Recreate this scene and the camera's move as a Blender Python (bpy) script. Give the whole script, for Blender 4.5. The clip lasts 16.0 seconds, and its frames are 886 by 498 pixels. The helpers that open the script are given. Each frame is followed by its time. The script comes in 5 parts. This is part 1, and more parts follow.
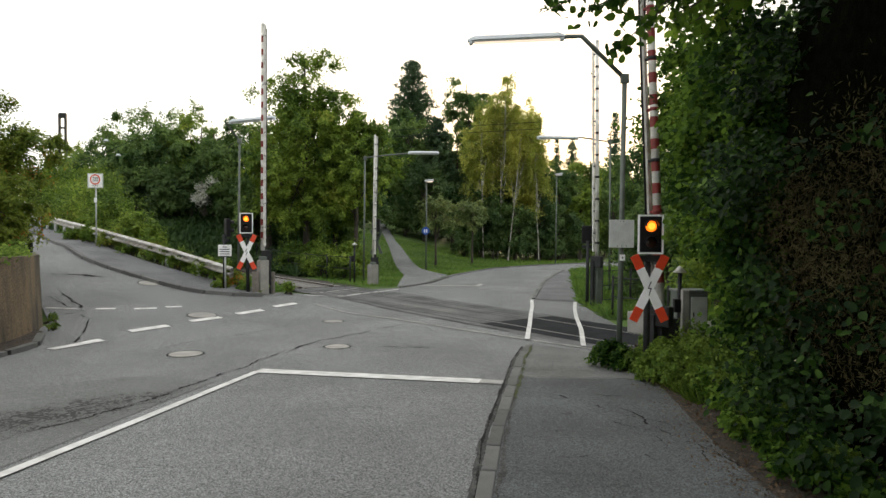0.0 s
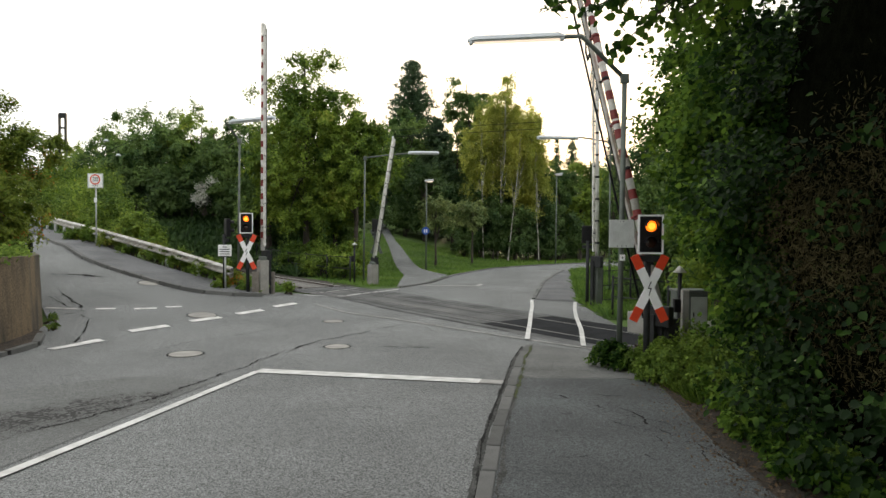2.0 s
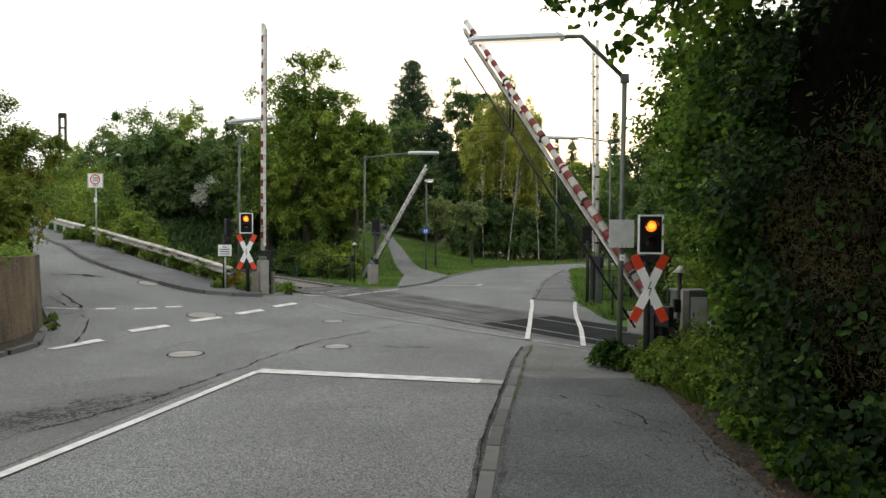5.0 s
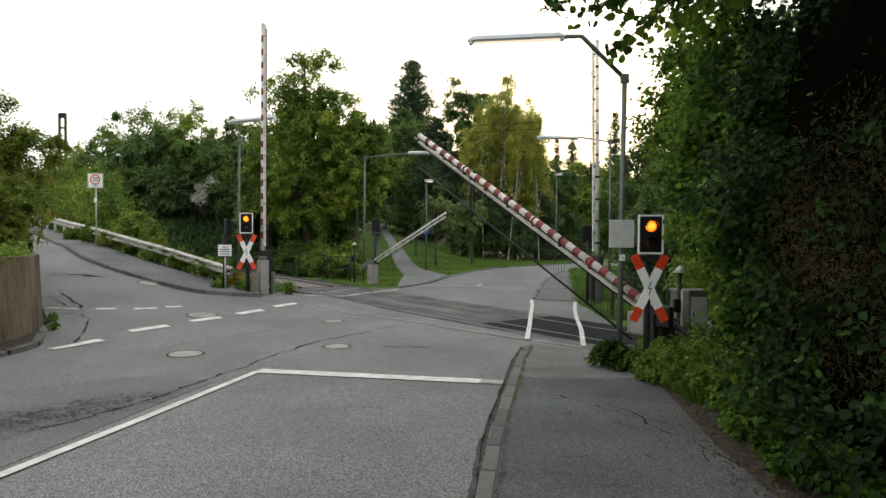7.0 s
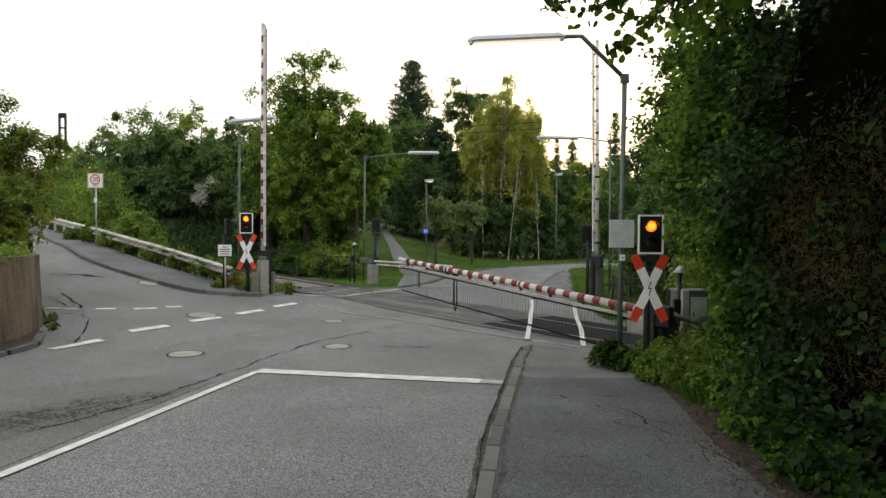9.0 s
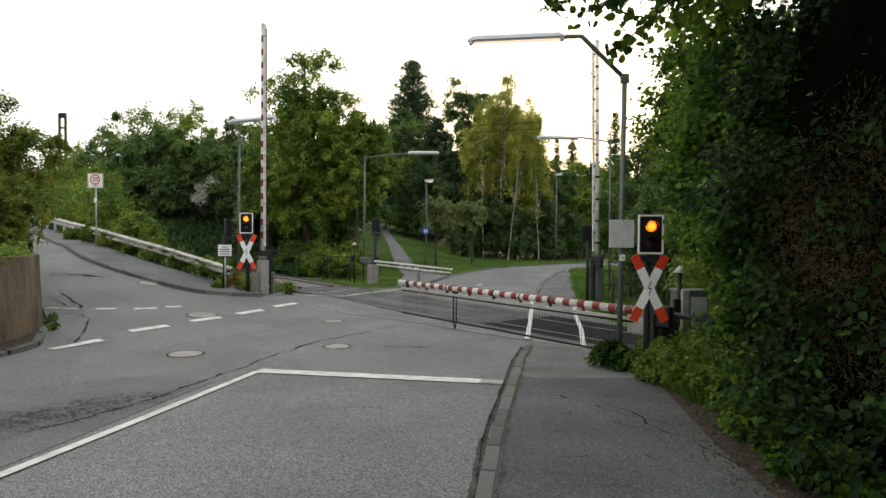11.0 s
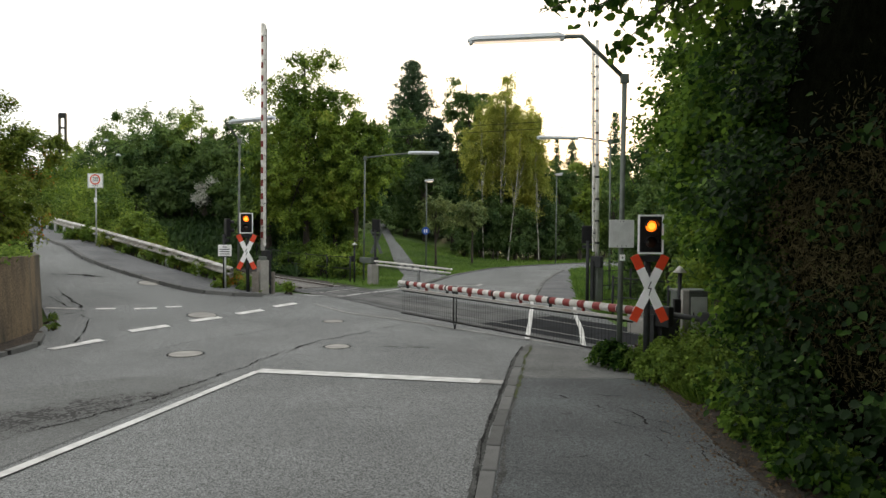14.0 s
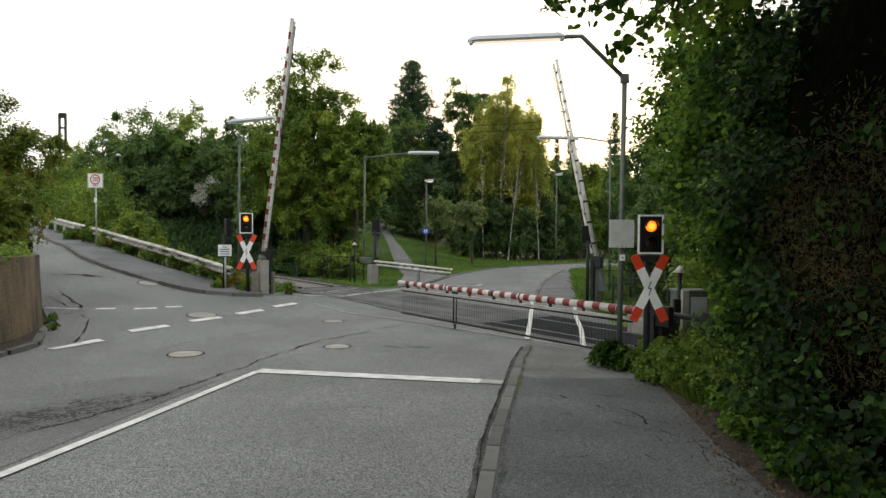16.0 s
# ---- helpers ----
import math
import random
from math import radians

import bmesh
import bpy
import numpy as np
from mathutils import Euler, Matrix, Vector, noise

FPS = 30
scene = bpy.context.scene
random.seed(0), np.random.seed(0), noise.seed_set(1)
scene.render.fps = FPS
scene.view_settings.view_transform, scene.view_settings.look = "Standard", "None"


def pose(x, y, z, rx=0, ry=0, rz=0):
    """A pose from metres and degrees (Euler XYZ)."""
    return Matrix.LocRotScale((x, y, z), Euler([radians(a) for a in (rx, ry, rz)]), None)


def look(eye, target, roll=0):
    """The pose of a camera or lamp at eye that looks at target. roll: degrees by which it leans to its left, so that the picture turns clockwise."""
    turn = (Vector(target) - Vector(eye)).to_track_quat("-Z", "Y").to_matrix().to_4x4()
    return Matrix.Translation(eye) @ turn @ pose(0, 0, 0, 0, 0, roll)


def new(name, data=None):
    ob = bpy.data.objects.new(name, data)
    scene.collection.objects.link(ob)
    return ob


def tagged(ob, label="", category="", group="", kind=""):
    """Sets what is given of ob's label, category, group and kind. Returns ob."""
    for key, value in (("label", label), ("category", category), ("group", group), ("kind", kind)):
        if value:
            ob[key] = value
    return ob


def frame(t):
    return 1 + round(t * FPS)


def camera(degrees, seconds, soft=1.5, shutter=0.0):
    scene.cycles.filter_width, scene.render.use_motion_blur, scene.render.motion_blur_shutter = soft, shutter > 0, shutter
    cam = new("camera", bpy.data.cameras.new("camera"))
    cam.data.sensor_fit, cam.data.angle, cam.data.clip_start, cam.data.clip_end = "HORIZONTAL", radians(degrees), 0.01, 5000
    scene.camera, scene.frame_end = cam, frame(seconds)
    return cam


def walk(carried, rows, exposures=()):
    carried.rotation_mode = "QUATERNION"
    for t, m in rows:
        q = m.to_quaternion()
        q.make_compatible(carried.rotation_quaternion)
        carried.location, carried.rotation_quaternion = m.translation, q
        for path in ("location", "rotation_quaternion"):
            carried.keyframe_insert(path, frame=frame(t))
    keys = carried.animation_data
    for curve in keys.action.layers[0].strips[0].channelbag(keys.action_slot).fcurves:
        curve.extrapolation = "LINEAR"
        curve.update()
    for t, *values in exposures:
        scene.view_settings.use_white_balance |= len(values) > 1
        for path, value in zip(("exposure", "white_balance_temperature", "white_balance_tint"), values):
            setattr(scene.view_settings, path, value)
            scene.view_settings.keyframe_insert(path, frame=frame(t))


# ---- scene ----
cam = camera(66.3, 16.0)
eye = (0.0, 0.0, 2.55)
CAM = look(eye, (0.0, 10.0, 2.2343), 0.37)
walk(cam, [(0.0, CAM), (16.0, CAM)], [(0.0, 0.08), (3.5, 0.06), (7.0, 0.01), (9.0, -0.03), (12.5, -0.03), (16.0, -0.03)])

# ---- light: bright hazy evening sky, low sun behind the far trees ----
SUN_AZ, SUN_EL = radians(8), radians(6.5)
world = bpy.data.worlds.new("evening_sky")
scene.world = world
world.use_nodes = True
wn = world.node_tree.nodes
wl = world.node_tree.links
sky = wn.new("ShaderNodeTexSky")
sky.sky_type = "NISHITA"
sky.sun_disc = False
sky.sun_elevation = SUN_EL
sky.sun_rotation = SUN_AZ
sky.dust_density = 4.0
haze = wn.new("ShaderNodeMix")
haze.data_type = "RGBA"
haze.inputs[0].default_value = 0.8
haze.inputs[7].default_value = (10.4, 10.3, 10.0, 1)
wl.new(sky.outputs[0], haze.inputs[6])
wl.new(haze.outputs[2], wn["Background"].inputs[0])
wn["Background"].inputs[1].default_value = 0.150
sun_data = bpy.data.lights.new("sun", "SUN")
sun_data.energy = 4.6
sun_data.angle = radians(3)
sun_data.color = (1.0, 0.8, 0.52)
sun = new("sun", sun_data)
sun.matrix_world = look((20 * math.sin(SUN_AZ), 20 * math.cos(SUN_AZ), 20 * math.tan(SUN_EL)), (0, 0, 0))


# ---- materials ----
def material(name, col, rough=0.7, metal=0.0, vary=0.25, scale=6.0, fine=60.0, bump=0.1, tint=None, bump_d=0.01, rnd=0.0, grit=0.0, stretch=1.0, spec=0.5):
    """Colour with variation at two scales, a fine bump and an optional second tone in patches."""
    m = bpy.data.materials.new(name)
    m.use_nodes = True
    n, l = m.node_tree.nodes, m.node_tree.links
    bsdf = n["Principled BSDF"]
    geo = n.new("ShaderNodeTexCoord")
    big = n.new("ShaderNodeTexNoise")
    big.inputs["Scale"].default_value = scale
    big.inputs["Detail"].default_value = 5
    small = n.new("ShaderNodeTexNoise")
    small.inputs["Scale"].default_value = fine
    small.inputs["Detail"].default_value = 3
    flat = n.new("ShaderNodeVectorMath")
    flat.operation = "MULTIPLY"
    flat.inputs[1].default_value = (1, 1, stretch)
    l.new(geo.outputs["Object"], flat.inputs[0])
    l.new(flat.outputs[0], big.inputs["Vector"])
    l.new(geo.outputs["Object"], small.inputs["Vector"])
    ramp = n.new("ShaderNodeValToRGB")
    t = tint or tuple(c * (1 - vary) for c in col)
    ramp.color_ramp.elements[0].position, ramp.color_ramp.elements[1].position = 0.36, 0.64
    ramp.color_ramp.elements[0].color = (*t, 1)
    ramp.color_ramp.elements[1].color = (*col, 1)
    l.new(big.outputs["Fac"], ramp.inputs["Fac"])
    grain = n.new("ShaderNodeMix")
    grain.data_type, grain.blend_type = "RGBA", "OVERLAY"
    grain.inputs[0].default_value = min(1.0, vary * 1.6)
    l.new(ramp.outputs["Color"], grain.inputs[6])
    l.new(small.outputs["Fac"], grain.inputs[7])
    last = grain.outputs[2]
    if grit:
        cell = n.new("ShaderNodeTexVoronoi")
        cell.inputs["Scale"].default_value = 98
        l.new(geo.outputs["Object"], cell.inputs["Vector"])
        sep = n.new("ShaderNodeSeparateColor")
        l.new(cell.outputs["Color"], sep.inputs[0])
        gr_range = n.new("ShaderNodeMapRange")
        gr_range.inputs["To Min"].default_value, gr_range.inputs["To Max"].default_value = 1 - grit, 1 + grit
        l.new(sep.outputs[0], gr_range.inputs["Value"])
        chips = n.new("ShaderNodeHueSaturation")
        l.new(gr_range.outputs["Result"], chips.inputs["Value"])
        l.new(last, chips.inputs["Color"])
        last = chips.outputs["Color"]
    if rnd:
        info = n.new("ShaderNodeObjectInfo")
        hsv = n.new("ShaderNodeHueSaturation")
        mr = n.new("ShaderNodeMapRange")
        mr.inputs["To Min"].default_value, mr.inputs["To Max"].default_value = 1 - rnd, 1 + rnd
        l.new(info.outputs["Random"], mr.inputs["Value"])
        l.new(mr.outputs["Result"], hsv.inputs["Value"])
        l.new(last, hsv.inputs["Color"])
        last = hsv.outputs["Color"]
    l.new(last, bsdf.inputs["Base Color"])
    bsdf.inputs["Roughness"].default_value = rough
    bsdf.inputs["Specular IOR Level"].default_value = spec
    bsdf.inputs["Metallic"].default_value = metal
    if bump:
        b = n.new("ShaderNodeBump")
        b.inputs["Strength"].default_value = bump
        b.inputs["Distance"].default_value = bump_d
        l.new(small.outputs["Fac"], b.inputs["Height"])
        l.new(b.outputs["Normal"], bsdf.inputs["Normal"])
    return m


def leaf_material(name, dark, light, third=None, trans=0.35, patch=0.35, lo=0.15, gloss=0.35, third_at=0.93):
    """Leaves: each one has its own tone, in patches of lighter and darker growth; light passes through."""
    m = bpy.data.materials.new(name)
    m.use_nodes = True
    n, l = m.node_tree.nodes, m.node_tree.links
    bsdf = n["Principled BSDF"]
    geo = n.new("ShaderNodeNewGeometry")
    noi = n.new("ShaderNodeTexNoise")
    noi.inputs["Scale"].default_value = patch
    noi.inputs["Detail"].default_value = 3
    l.new(geo.outputs["Position"], noi.inputs["Vector"])
    add = n.new("ShaderNodeMath")
    add.operation = "MULTIPLY_ADD"
    add.inputs[1].default_value = 0.45
    l.new(geo.outputs["Random Per Island"], add.inputs[0])
    sub = n.new("ShaderNodeMath")
    sub.operation = "MULTIPLY_ADD"
    sub.inputs[1].default_value, sub.inputs[2].default_value = 1.5, -0.5
    l.new(noi.outputs["Fac"], sub.inputs[0])
    l.new(sub.outputs[0], add.inputs[2])
    ramp = n.new("ShaderNodeValToRGB")
    ramp.color_ramp.elements[0].position, ramp.color_ramp.elements[1].position = lo, 0.8
    ramp.color_ramp.elements[0].color, ramp.color_ramp.elements[1].color = (*dark, 1), (*light, 1)
    if third:
        e = ramp.color_ramp.elements.new(third_at)
        e.color = (*third, 1)
    l.new(add.outputs[0], ramp.inputs["Fac"])
    l.new(ramp.outputs["Color"], bsdf.inputs["Base Color"])
    bsdf.inputs["Roughness"].default_value = 0.62
    bsdf.inputs["Specular IOR Level"].default_value = gloss
    tr = n.new("ShaderNodeBsdfTranslucent")
    l.new(ramp.outputs["Color"], tr.inputs["Color"])
    mix = n.new("ShaderNodeMixShader")
    mix.inputs[0].default_value = trans
    l.new(bsdf.outputs[0], mix.inputs[1])
    l.new(tr.outputs[0], mix.inputs[2])
    l.new(mix.outputs[0], n["Material Output"].inputs["Surface"])
    return m


def glow(name, col, strength):
    m = bpy.data.materials.new(name)
    m.use_nodes = True
    b = m.node_tree.nodes["Principled BSDF"]
    b.inputs["Base Color"].default_value = (*col, 1)
    b.inputs["Emission Color"].default_value = (*col, 1)
    b.inputs["Emission Strength"].default_value = strength
    return m


ASPHALT = material("worn_asphalt", (0.180, 0.189, 0.187), 0.85, 0, 0.26, 0.4, 30, 0.7, bump_d=0.007, grit=0.85)
ASPHALT_DARK = material("dark_asphalt", (0.028, 0.030, 0.033), 0.95, 0, 0.35, 1.5, 60, 0.4, bump_d=0.005, grit=0.3, spec=0.1)
ASPHALT_MID = material("stained_asphalt", (0.145, 0.15, 0.147), 0.9, 0, 0.4, 0.8, 40, 0.3, bump_d=0.004, grit=0.35, tint=(0.07, 0.073, 0.073))
# near-black that stands for the deep shade between the hedge's leaves and stems
HEDGE_SHADE = material("hedge_shade_black", (0.006, 0.007, 0.004), 1.0, 0, 0.5, 8, 40, 0.8, bump_d=0.05, spec=0.0)
FOOTWAY = material("footway_asphalt", (0.098, 0.108, 0.110), 0.9, 0, 0.35, 0.6, 25, 0.6, bump_d=0.007, grit=0.75)
ASPHALT_DARK2 = material("tyre_stained_asphalt", (0.085, 0.088, 0.087), 0.9, 0, 0.35, 0.7, 60, 0.3, bump_d=0.004, grit=0.3, tint=(0.14, 0.142, 0.138))
LITTER = material("leaf_litter", (0.058, 0.043, 0.030), 0.95, 0, 0.5, 6, 45, 0.9, tint=(0.026, 0.021, 0.016), bump_d=0.02, grit=0.5)
GRIME = material("gutter_grime", (0.098, 0.10, 0.095), 0.95, 0, 0.4, 3, 40, 0.5, grit=0.4, spec=0.1)
CRACK = material("tar_crack", (0.026, 0.026, 0.025), 0.95, 0, 0.3, 3, 50, 0.3, spec=0.1)
PAINT = material("road_paint", (0.72, 0.72, 0.70), 0.7, 0, 0.18, 4, 70, 0.15, tint=(0.5, 0.5, 0.48))
PAINT_WORN = material("worn_road_paint", (0.42, 0.41, 0.39), 0.8, 0, 0.3, 5, 60, 0.15, tint=(0.27, 0.265, 0.25))
STONE = material("kerb_stone", (0.14, 0.142, 0.136), 0.85, 0, 0.25, 3, 90, 0.4, rnd=0.22)
CONCRETE = material("weathered_concrete", (0.36, 0.35, 0.32), 0.85, 0, 0.3, 3, 60, 0.3)
WALLCON = material("stained_retaining_wall", (0.17, 0.125, 0.075), 0.9, 0, 0.5, 2.8, 30, 0.6, tint=(0.045, 0.042, 0.034), stretch=0.16)
GRASS_SOIL = material("grass_ground", (0.085, 0.155, 0.022), 0.95, 0, 0.35, 0.7, 30, 0.6, tint=(0.055, 0.10, 0.018), bump_d=0.05)
FOOTWAY_PALE = material("pale_footway_asphalt", (0.145, 0.15, 0.155), 0.88, 0, 0.35, 0.7, 25, 0.5, bump_d=0.006, grit=0.5)
MOSS = material("moss", (0.075, 0.105, 0.025), 0.95, 0, 0.5, 9, 60, 0.6, tint=(0.05, 0.05, 0.03))
BALLAST = material("ballast", (0.07, 0.062, 0.055), 0.9, 0, 0.5, 12, 50, 0.8, bump_d=0.03)
SLEEPER = material("sleeper_concrete", (0.30, 0.29, 0.27), 0.85, 0, 0.25, 4, 50, 0.3)
RUST = material("rusty_rail", (0.06, 0.042, 0.033), 0.7, 0.3, 0.3, 8, 60, 0.3)
STEEL = material("polished_rail_head", (0.24, 0.24, 0.24), 0.85, 0.1, 0.1, 5, 60, 0.05)
GALV = material("galvanised_steel", (0.46, 0.47, 0.47), 0.5, 0.5, 0.2, 5, 80, 0.1)
RAILW = material("weathered_guard_rail", (0.56, 0.55, 0.52), 0.65, 0.1, 0.35, 4, 30, 0.15, tint=(0.27, 0.25, 0.21))
BARGREY = material("dull_pale_bar", (0.46, 0.45, 0.43), 0.6, 0.1, 0.3, 4, 40, 0.1, tint=(0.33, 0.30, 0.26))
POLEGREEN = material("grey_green_pole", (0.13, 0.15, 0.13), 0.6, 0.2, 0.25, 4, 60, 0.1)
DARKMETAL = material("dark_metal", (0.030, 0.032, 0.033), 0.6, 0.1, 0.3, 6, 60, 0.1, spec=0.25)
BLACK = material("black_plastic", (0.010, 0.010, 0.011), 0.55, 0, 0.2, 6, 60, 0.05, spec=0.2)
WHITE = material("white_enamel", (0.90, 0.90, 0.90), 0.45, 0, 0.1, 4, 40, 0.05)
WHITEDIRTY = material("dirty_white_enamel", (0.74, 0.73, 0.70), 0.55, 0, 0.22, 5, 40, 0.08, tint=(0.52, 0.50, 0.46))
RED = material("red_reflective_foil", (0.74, 0.065, 0.018), 0.45, 0, 0.12, 5, 60, 0.05)
DARKRED = material("faded_red_paint", (0.21, 0.024, 0.02), 0.55, 0, 0.3, 8, 50, 0.08)
SIGNGREY = material("sign_back_grey", (0.62, 0.65, 0.63), 0.55, 0.2, 0.15, 5, 60, 0.05)
BLUE = material("blue_sign", (0.02, 0.09, 0.42), 0.45, 0, 0.1, 5, 40, 0.02)
WOOD = material("weathered_wood_post", (0.22, 0.20, 0.17), 0.9, 0, 0.3, 8, 60, 0.3)
BARK = material("bark", (0.075, 0.062, 0.048), 0.9, 0, 0.4, 5, 30, 0.7, bump_d=0.03)
BIRCH = material("birch_bark", (0.50, 0.48, 0.43), 0.8, 0, 0.4, 3, 20, 0.3, tint=(0.14, 0.13, 0.11))
LAMP_SHELL = material("lamp_shell", (0.60, 0.64, 0.67), 0.4, 0.3, 0.1, 5, 60, 0.03)
TUBE = glow("lit_tube", (1.0, 0.80, 0.62), 0.9)
LENS_ON = glow("lit_amber_lens", (1.0, 0.19, 0.008), 1.8)
LENS_CORE = glow("lit_lens_core", (1.0, 0.36, 0.03), 1.9)
LENS_OFF = material("dark_lens", (0.03, 0.012, 0.010), 0.2, 0, 0.1, 6, 60, 0.0)
# leaf tones far below a real leaf's: the hedge's shade is in the colour
LEAF_HEDGE = leaf_material("shaded_hedge_leaves", (0.007, 0.020, 0.004), (0.036, 0.080, 0.012), (0.16, 0.25, 0.045), 0.25, 1.4, 0.42, 0.12)
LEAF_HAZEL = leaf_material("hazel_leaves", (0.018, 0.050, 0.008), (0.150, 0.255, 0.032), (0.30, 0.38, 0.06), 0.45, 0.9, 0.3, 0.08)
LEAF_WEED = leaf_material("weed_leaves", (0.060, 0.115, 0.016), (0.225, 0.320, 0.052), None, 0.35, 1.8, 0.2, 0.15)
LEAF_DRY = leaf_material("dry_hedge_leaves", (0.038, 0.034, 0.015), (0.130, 0.108, 0.052), (0.09, 0.13, 0.03), 0.15, 2.2, 0.3, 0.05)
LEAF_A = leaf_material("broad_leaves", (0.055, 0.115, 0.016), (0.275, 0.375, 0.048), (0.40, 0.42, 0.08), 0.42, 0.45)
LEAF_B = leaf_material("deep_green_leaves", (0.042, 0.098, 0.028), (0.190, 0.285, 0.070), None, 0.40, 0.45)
# darker copy of the deep green leaves, with the wood's shade in its colour
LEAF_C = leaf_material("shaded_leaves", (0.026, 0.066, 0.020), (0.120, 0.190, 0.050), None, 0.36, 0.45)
LEAF_FALLEN = leaf_material("fallen_leaf", (0.05, 0.035, 0.02), (0.17, 0.11, 0.055), None, 0.05, 3.0)
# birch green pushed to bright yellow: part of the low sun's glow is colour
LEAF_BIRCH = leaf_material("golden_lit_birch_leaves", (0.22, 0.27, 0.055), (0.54, 0.54, 0.11), (0.68, 0.62, 0.16), 0.6, 0.3)
LEAF_RED = leaf_material("rusty_tinged_leaves", (0.060, 0.110, 0.016), (0.25, 0.30, 0.040), (0.44, 0.17, 0.032), 0.40, 0.7, 0.12, 0.25, 0.84)
LEAF_CON = leaf_material("conifer_needles", (0.030, 0.068, 0.030), (0.090, 0.150, 0.060), None, 0.2, 0.4)
LEAF_APPLE = leaf_material("grey_green_leaves", (0.10, 0.15, 0.05), (0.29, 0.34, 0.12), None, 0.35, 0.8)
FOOTWAY_FAR = material("old_pale_footway_asphalt", (0.160, 0.165, 0.158), 0.9, 0, 0.35, 0.9, 25, 0.6, bump_d=0.006, grit=0.6)
# meadow blades darkened to carry the shade of the trees round the field
LEAF_MEADOW = leaf_material("shaded_meadow_blades", (0.022, 0.056, 0.015), (0.068, 0.125, 0.030), None, 0.3, 0.4)
LEAF_BLOS = leaf_material("blossom", (0.35, 0.36, 0.30), (0.72, 0.72, 0.66), None, 0.3, 1.0)
BLADE = leaf_material("grass_blades", (0.07, 0.15, 0.02), (0.17, 0.28, 0.04), (0.24, 0.26, 0.06), 0.35, 0.4)


def crazed_asphalt(name, centre, along, half, base, worn):
    """Old asphalt with a net of fine cracks that is thickest round one worn-out spot."""
    m = material(name, base, 0.88, 0, 0.3, 0.7, 18, 0.6, bump_d=0.008, grit=0.7, tint=worn)
    n, l = m.node_tree.nodes, m.node_tree.links
    bsdf = n["Principled BSDF"]
    tex = n.new("ShaderNodeTexCoord")
    wob = n.new("ShaderNodeTexNoise")
    wob.inputs["Scale"].default_value = 3.0
    wob.inputs["Detail"].default_value = 4
    l.new(tex.outputs["Object"], wob.inputs["Vector"])
    shift = n.new("ShaderNodeVectorMath")
    shift.operation = "MULTIPLY_ADD"
    shift.inputs[1].default_value = (0.28, 0.28, 0.0)
    l.new(wob.outputs["Color"], shift.inputs[0])
    l.new(tex.outputs["Object"], shift.inputs[2])
    spot = n.new("ShaderNodeMapping")
    spot.vector_type = "TEXTURE"
    spot.inputs["Location"].default_value = (centre[0], centre[1], 0)
    spot.inputs["Rotation"].default_value = (0, 0, along)
    spot.inputs["Scale"].default_value = (half[0], half[1], 50)
    l.new(shift.outputs[0], spot.inputs["Vector"])
    far = n.new("ShaderNodeVectorMath")
    far.operation = "LENGTH"
    l.new(spot.outputs[0], far.inputs[0])
    dense = n.new("ShaderNodeMapRange")
    dense.inputs["From Min"].default_value, dense.inputs["From Max"].default_value = 0.15, 1.25
    dense.inputs["To Min"].default_value, dense.inputs["To Max"].default_value = 0.15, 0.0
    l.new(far.outputs["Value"], dense.inputs["Value"])
    cells = n.new("ShaderNodeTexVoronoi")
    cells.feature = "DISTANCE_TO_EDGE"
    cells.inputs["Scale"].default_value = 12.0
    l.new(shift.outputs[0], cells.inputs["Vector"])
    patchy = n.new("ShaderNodeTexNoise")
    patchy.inputs["Scale"].default_value = 5.0
    patchy.inputs["Detail"].default_value = 5
    l.new(tex.outputs["Object"], patchy.inputs["Vector"])
    wide = n.new("ShaderNodeMath")
    wide.operation = "MULTIPLY"
    l.new(dense.outputs[0], wide.inputs[0])
    gap = n.new("ShaderNodeMapRange")
    gap.inputs["From Min"].default_value, gap.inputs["From Max"].default_value = 0.36, 0.66
    gap.inputs["To Max"].default_value = 2.4
    l.new(patchy.outputs["Fac"], gap.inputs["Value"])
    l.new(gap.outputs[0], wide.inputs[1])
    hit = n.new("ShaderNodeMath")
    hit.operation = "SUBTRACT"
    l.new(wide.outputs[0], hit.inputs[0])
    l.new(cells.outputs["Distance"], hit.inputs[1])
    edge = n.new("ShaderNodeMapRange")
    edge.inputs["From Max"].default_value = 0.02
    l.new(hit.outputs[0], edge.inputs["Value"])
    mix = n.new("ShaderNodeMix")
    mix.data_type = "RGBA"
    mix.inputs[7].default_value = (0.022, 0.022, 0.021, 1)
    l.new(edge.outputs[0], mix.inputs[0])
    worn_out = n.new("ShaderNodeMapRange")
    worn_out.inputs["From Min"].default_value, worn_out.inputs["From Max"].default_value = 0.2, 3.4
    worn_out.inputs["To Min"].default_value, worn_out.inputs["To Max"].default_value = 0.72, 0.0
    l.new(far.outputs["Value"], worn_out.inputs["Value"])
    dirt = n.new("ShaderNodeMix")
    dirt.data_type = "RGBA"
    dirt.inputs[7].default_value = (0.075, 0.078, 0.074, 1)
    l.new(worn_out.outputs[0], dirt.inputs[0])
    l.new(bsdf.inputs["Base Color"].links[0].from_socket, dirt.inputs[6])
    l.new(dirt.outputs[2], mix.inputs[6])
    l.new(mix.outputs[2], bsdf.inputs["Base Color"])
    return m


ASPHALT_OLD = crazed_asphalt("old_crazed_asphalt", (-4.85, 8.75), radians(55), (1.75, 0.62), (0.172, 0.18, 0.177), (0.130, 0.136, 0.132))


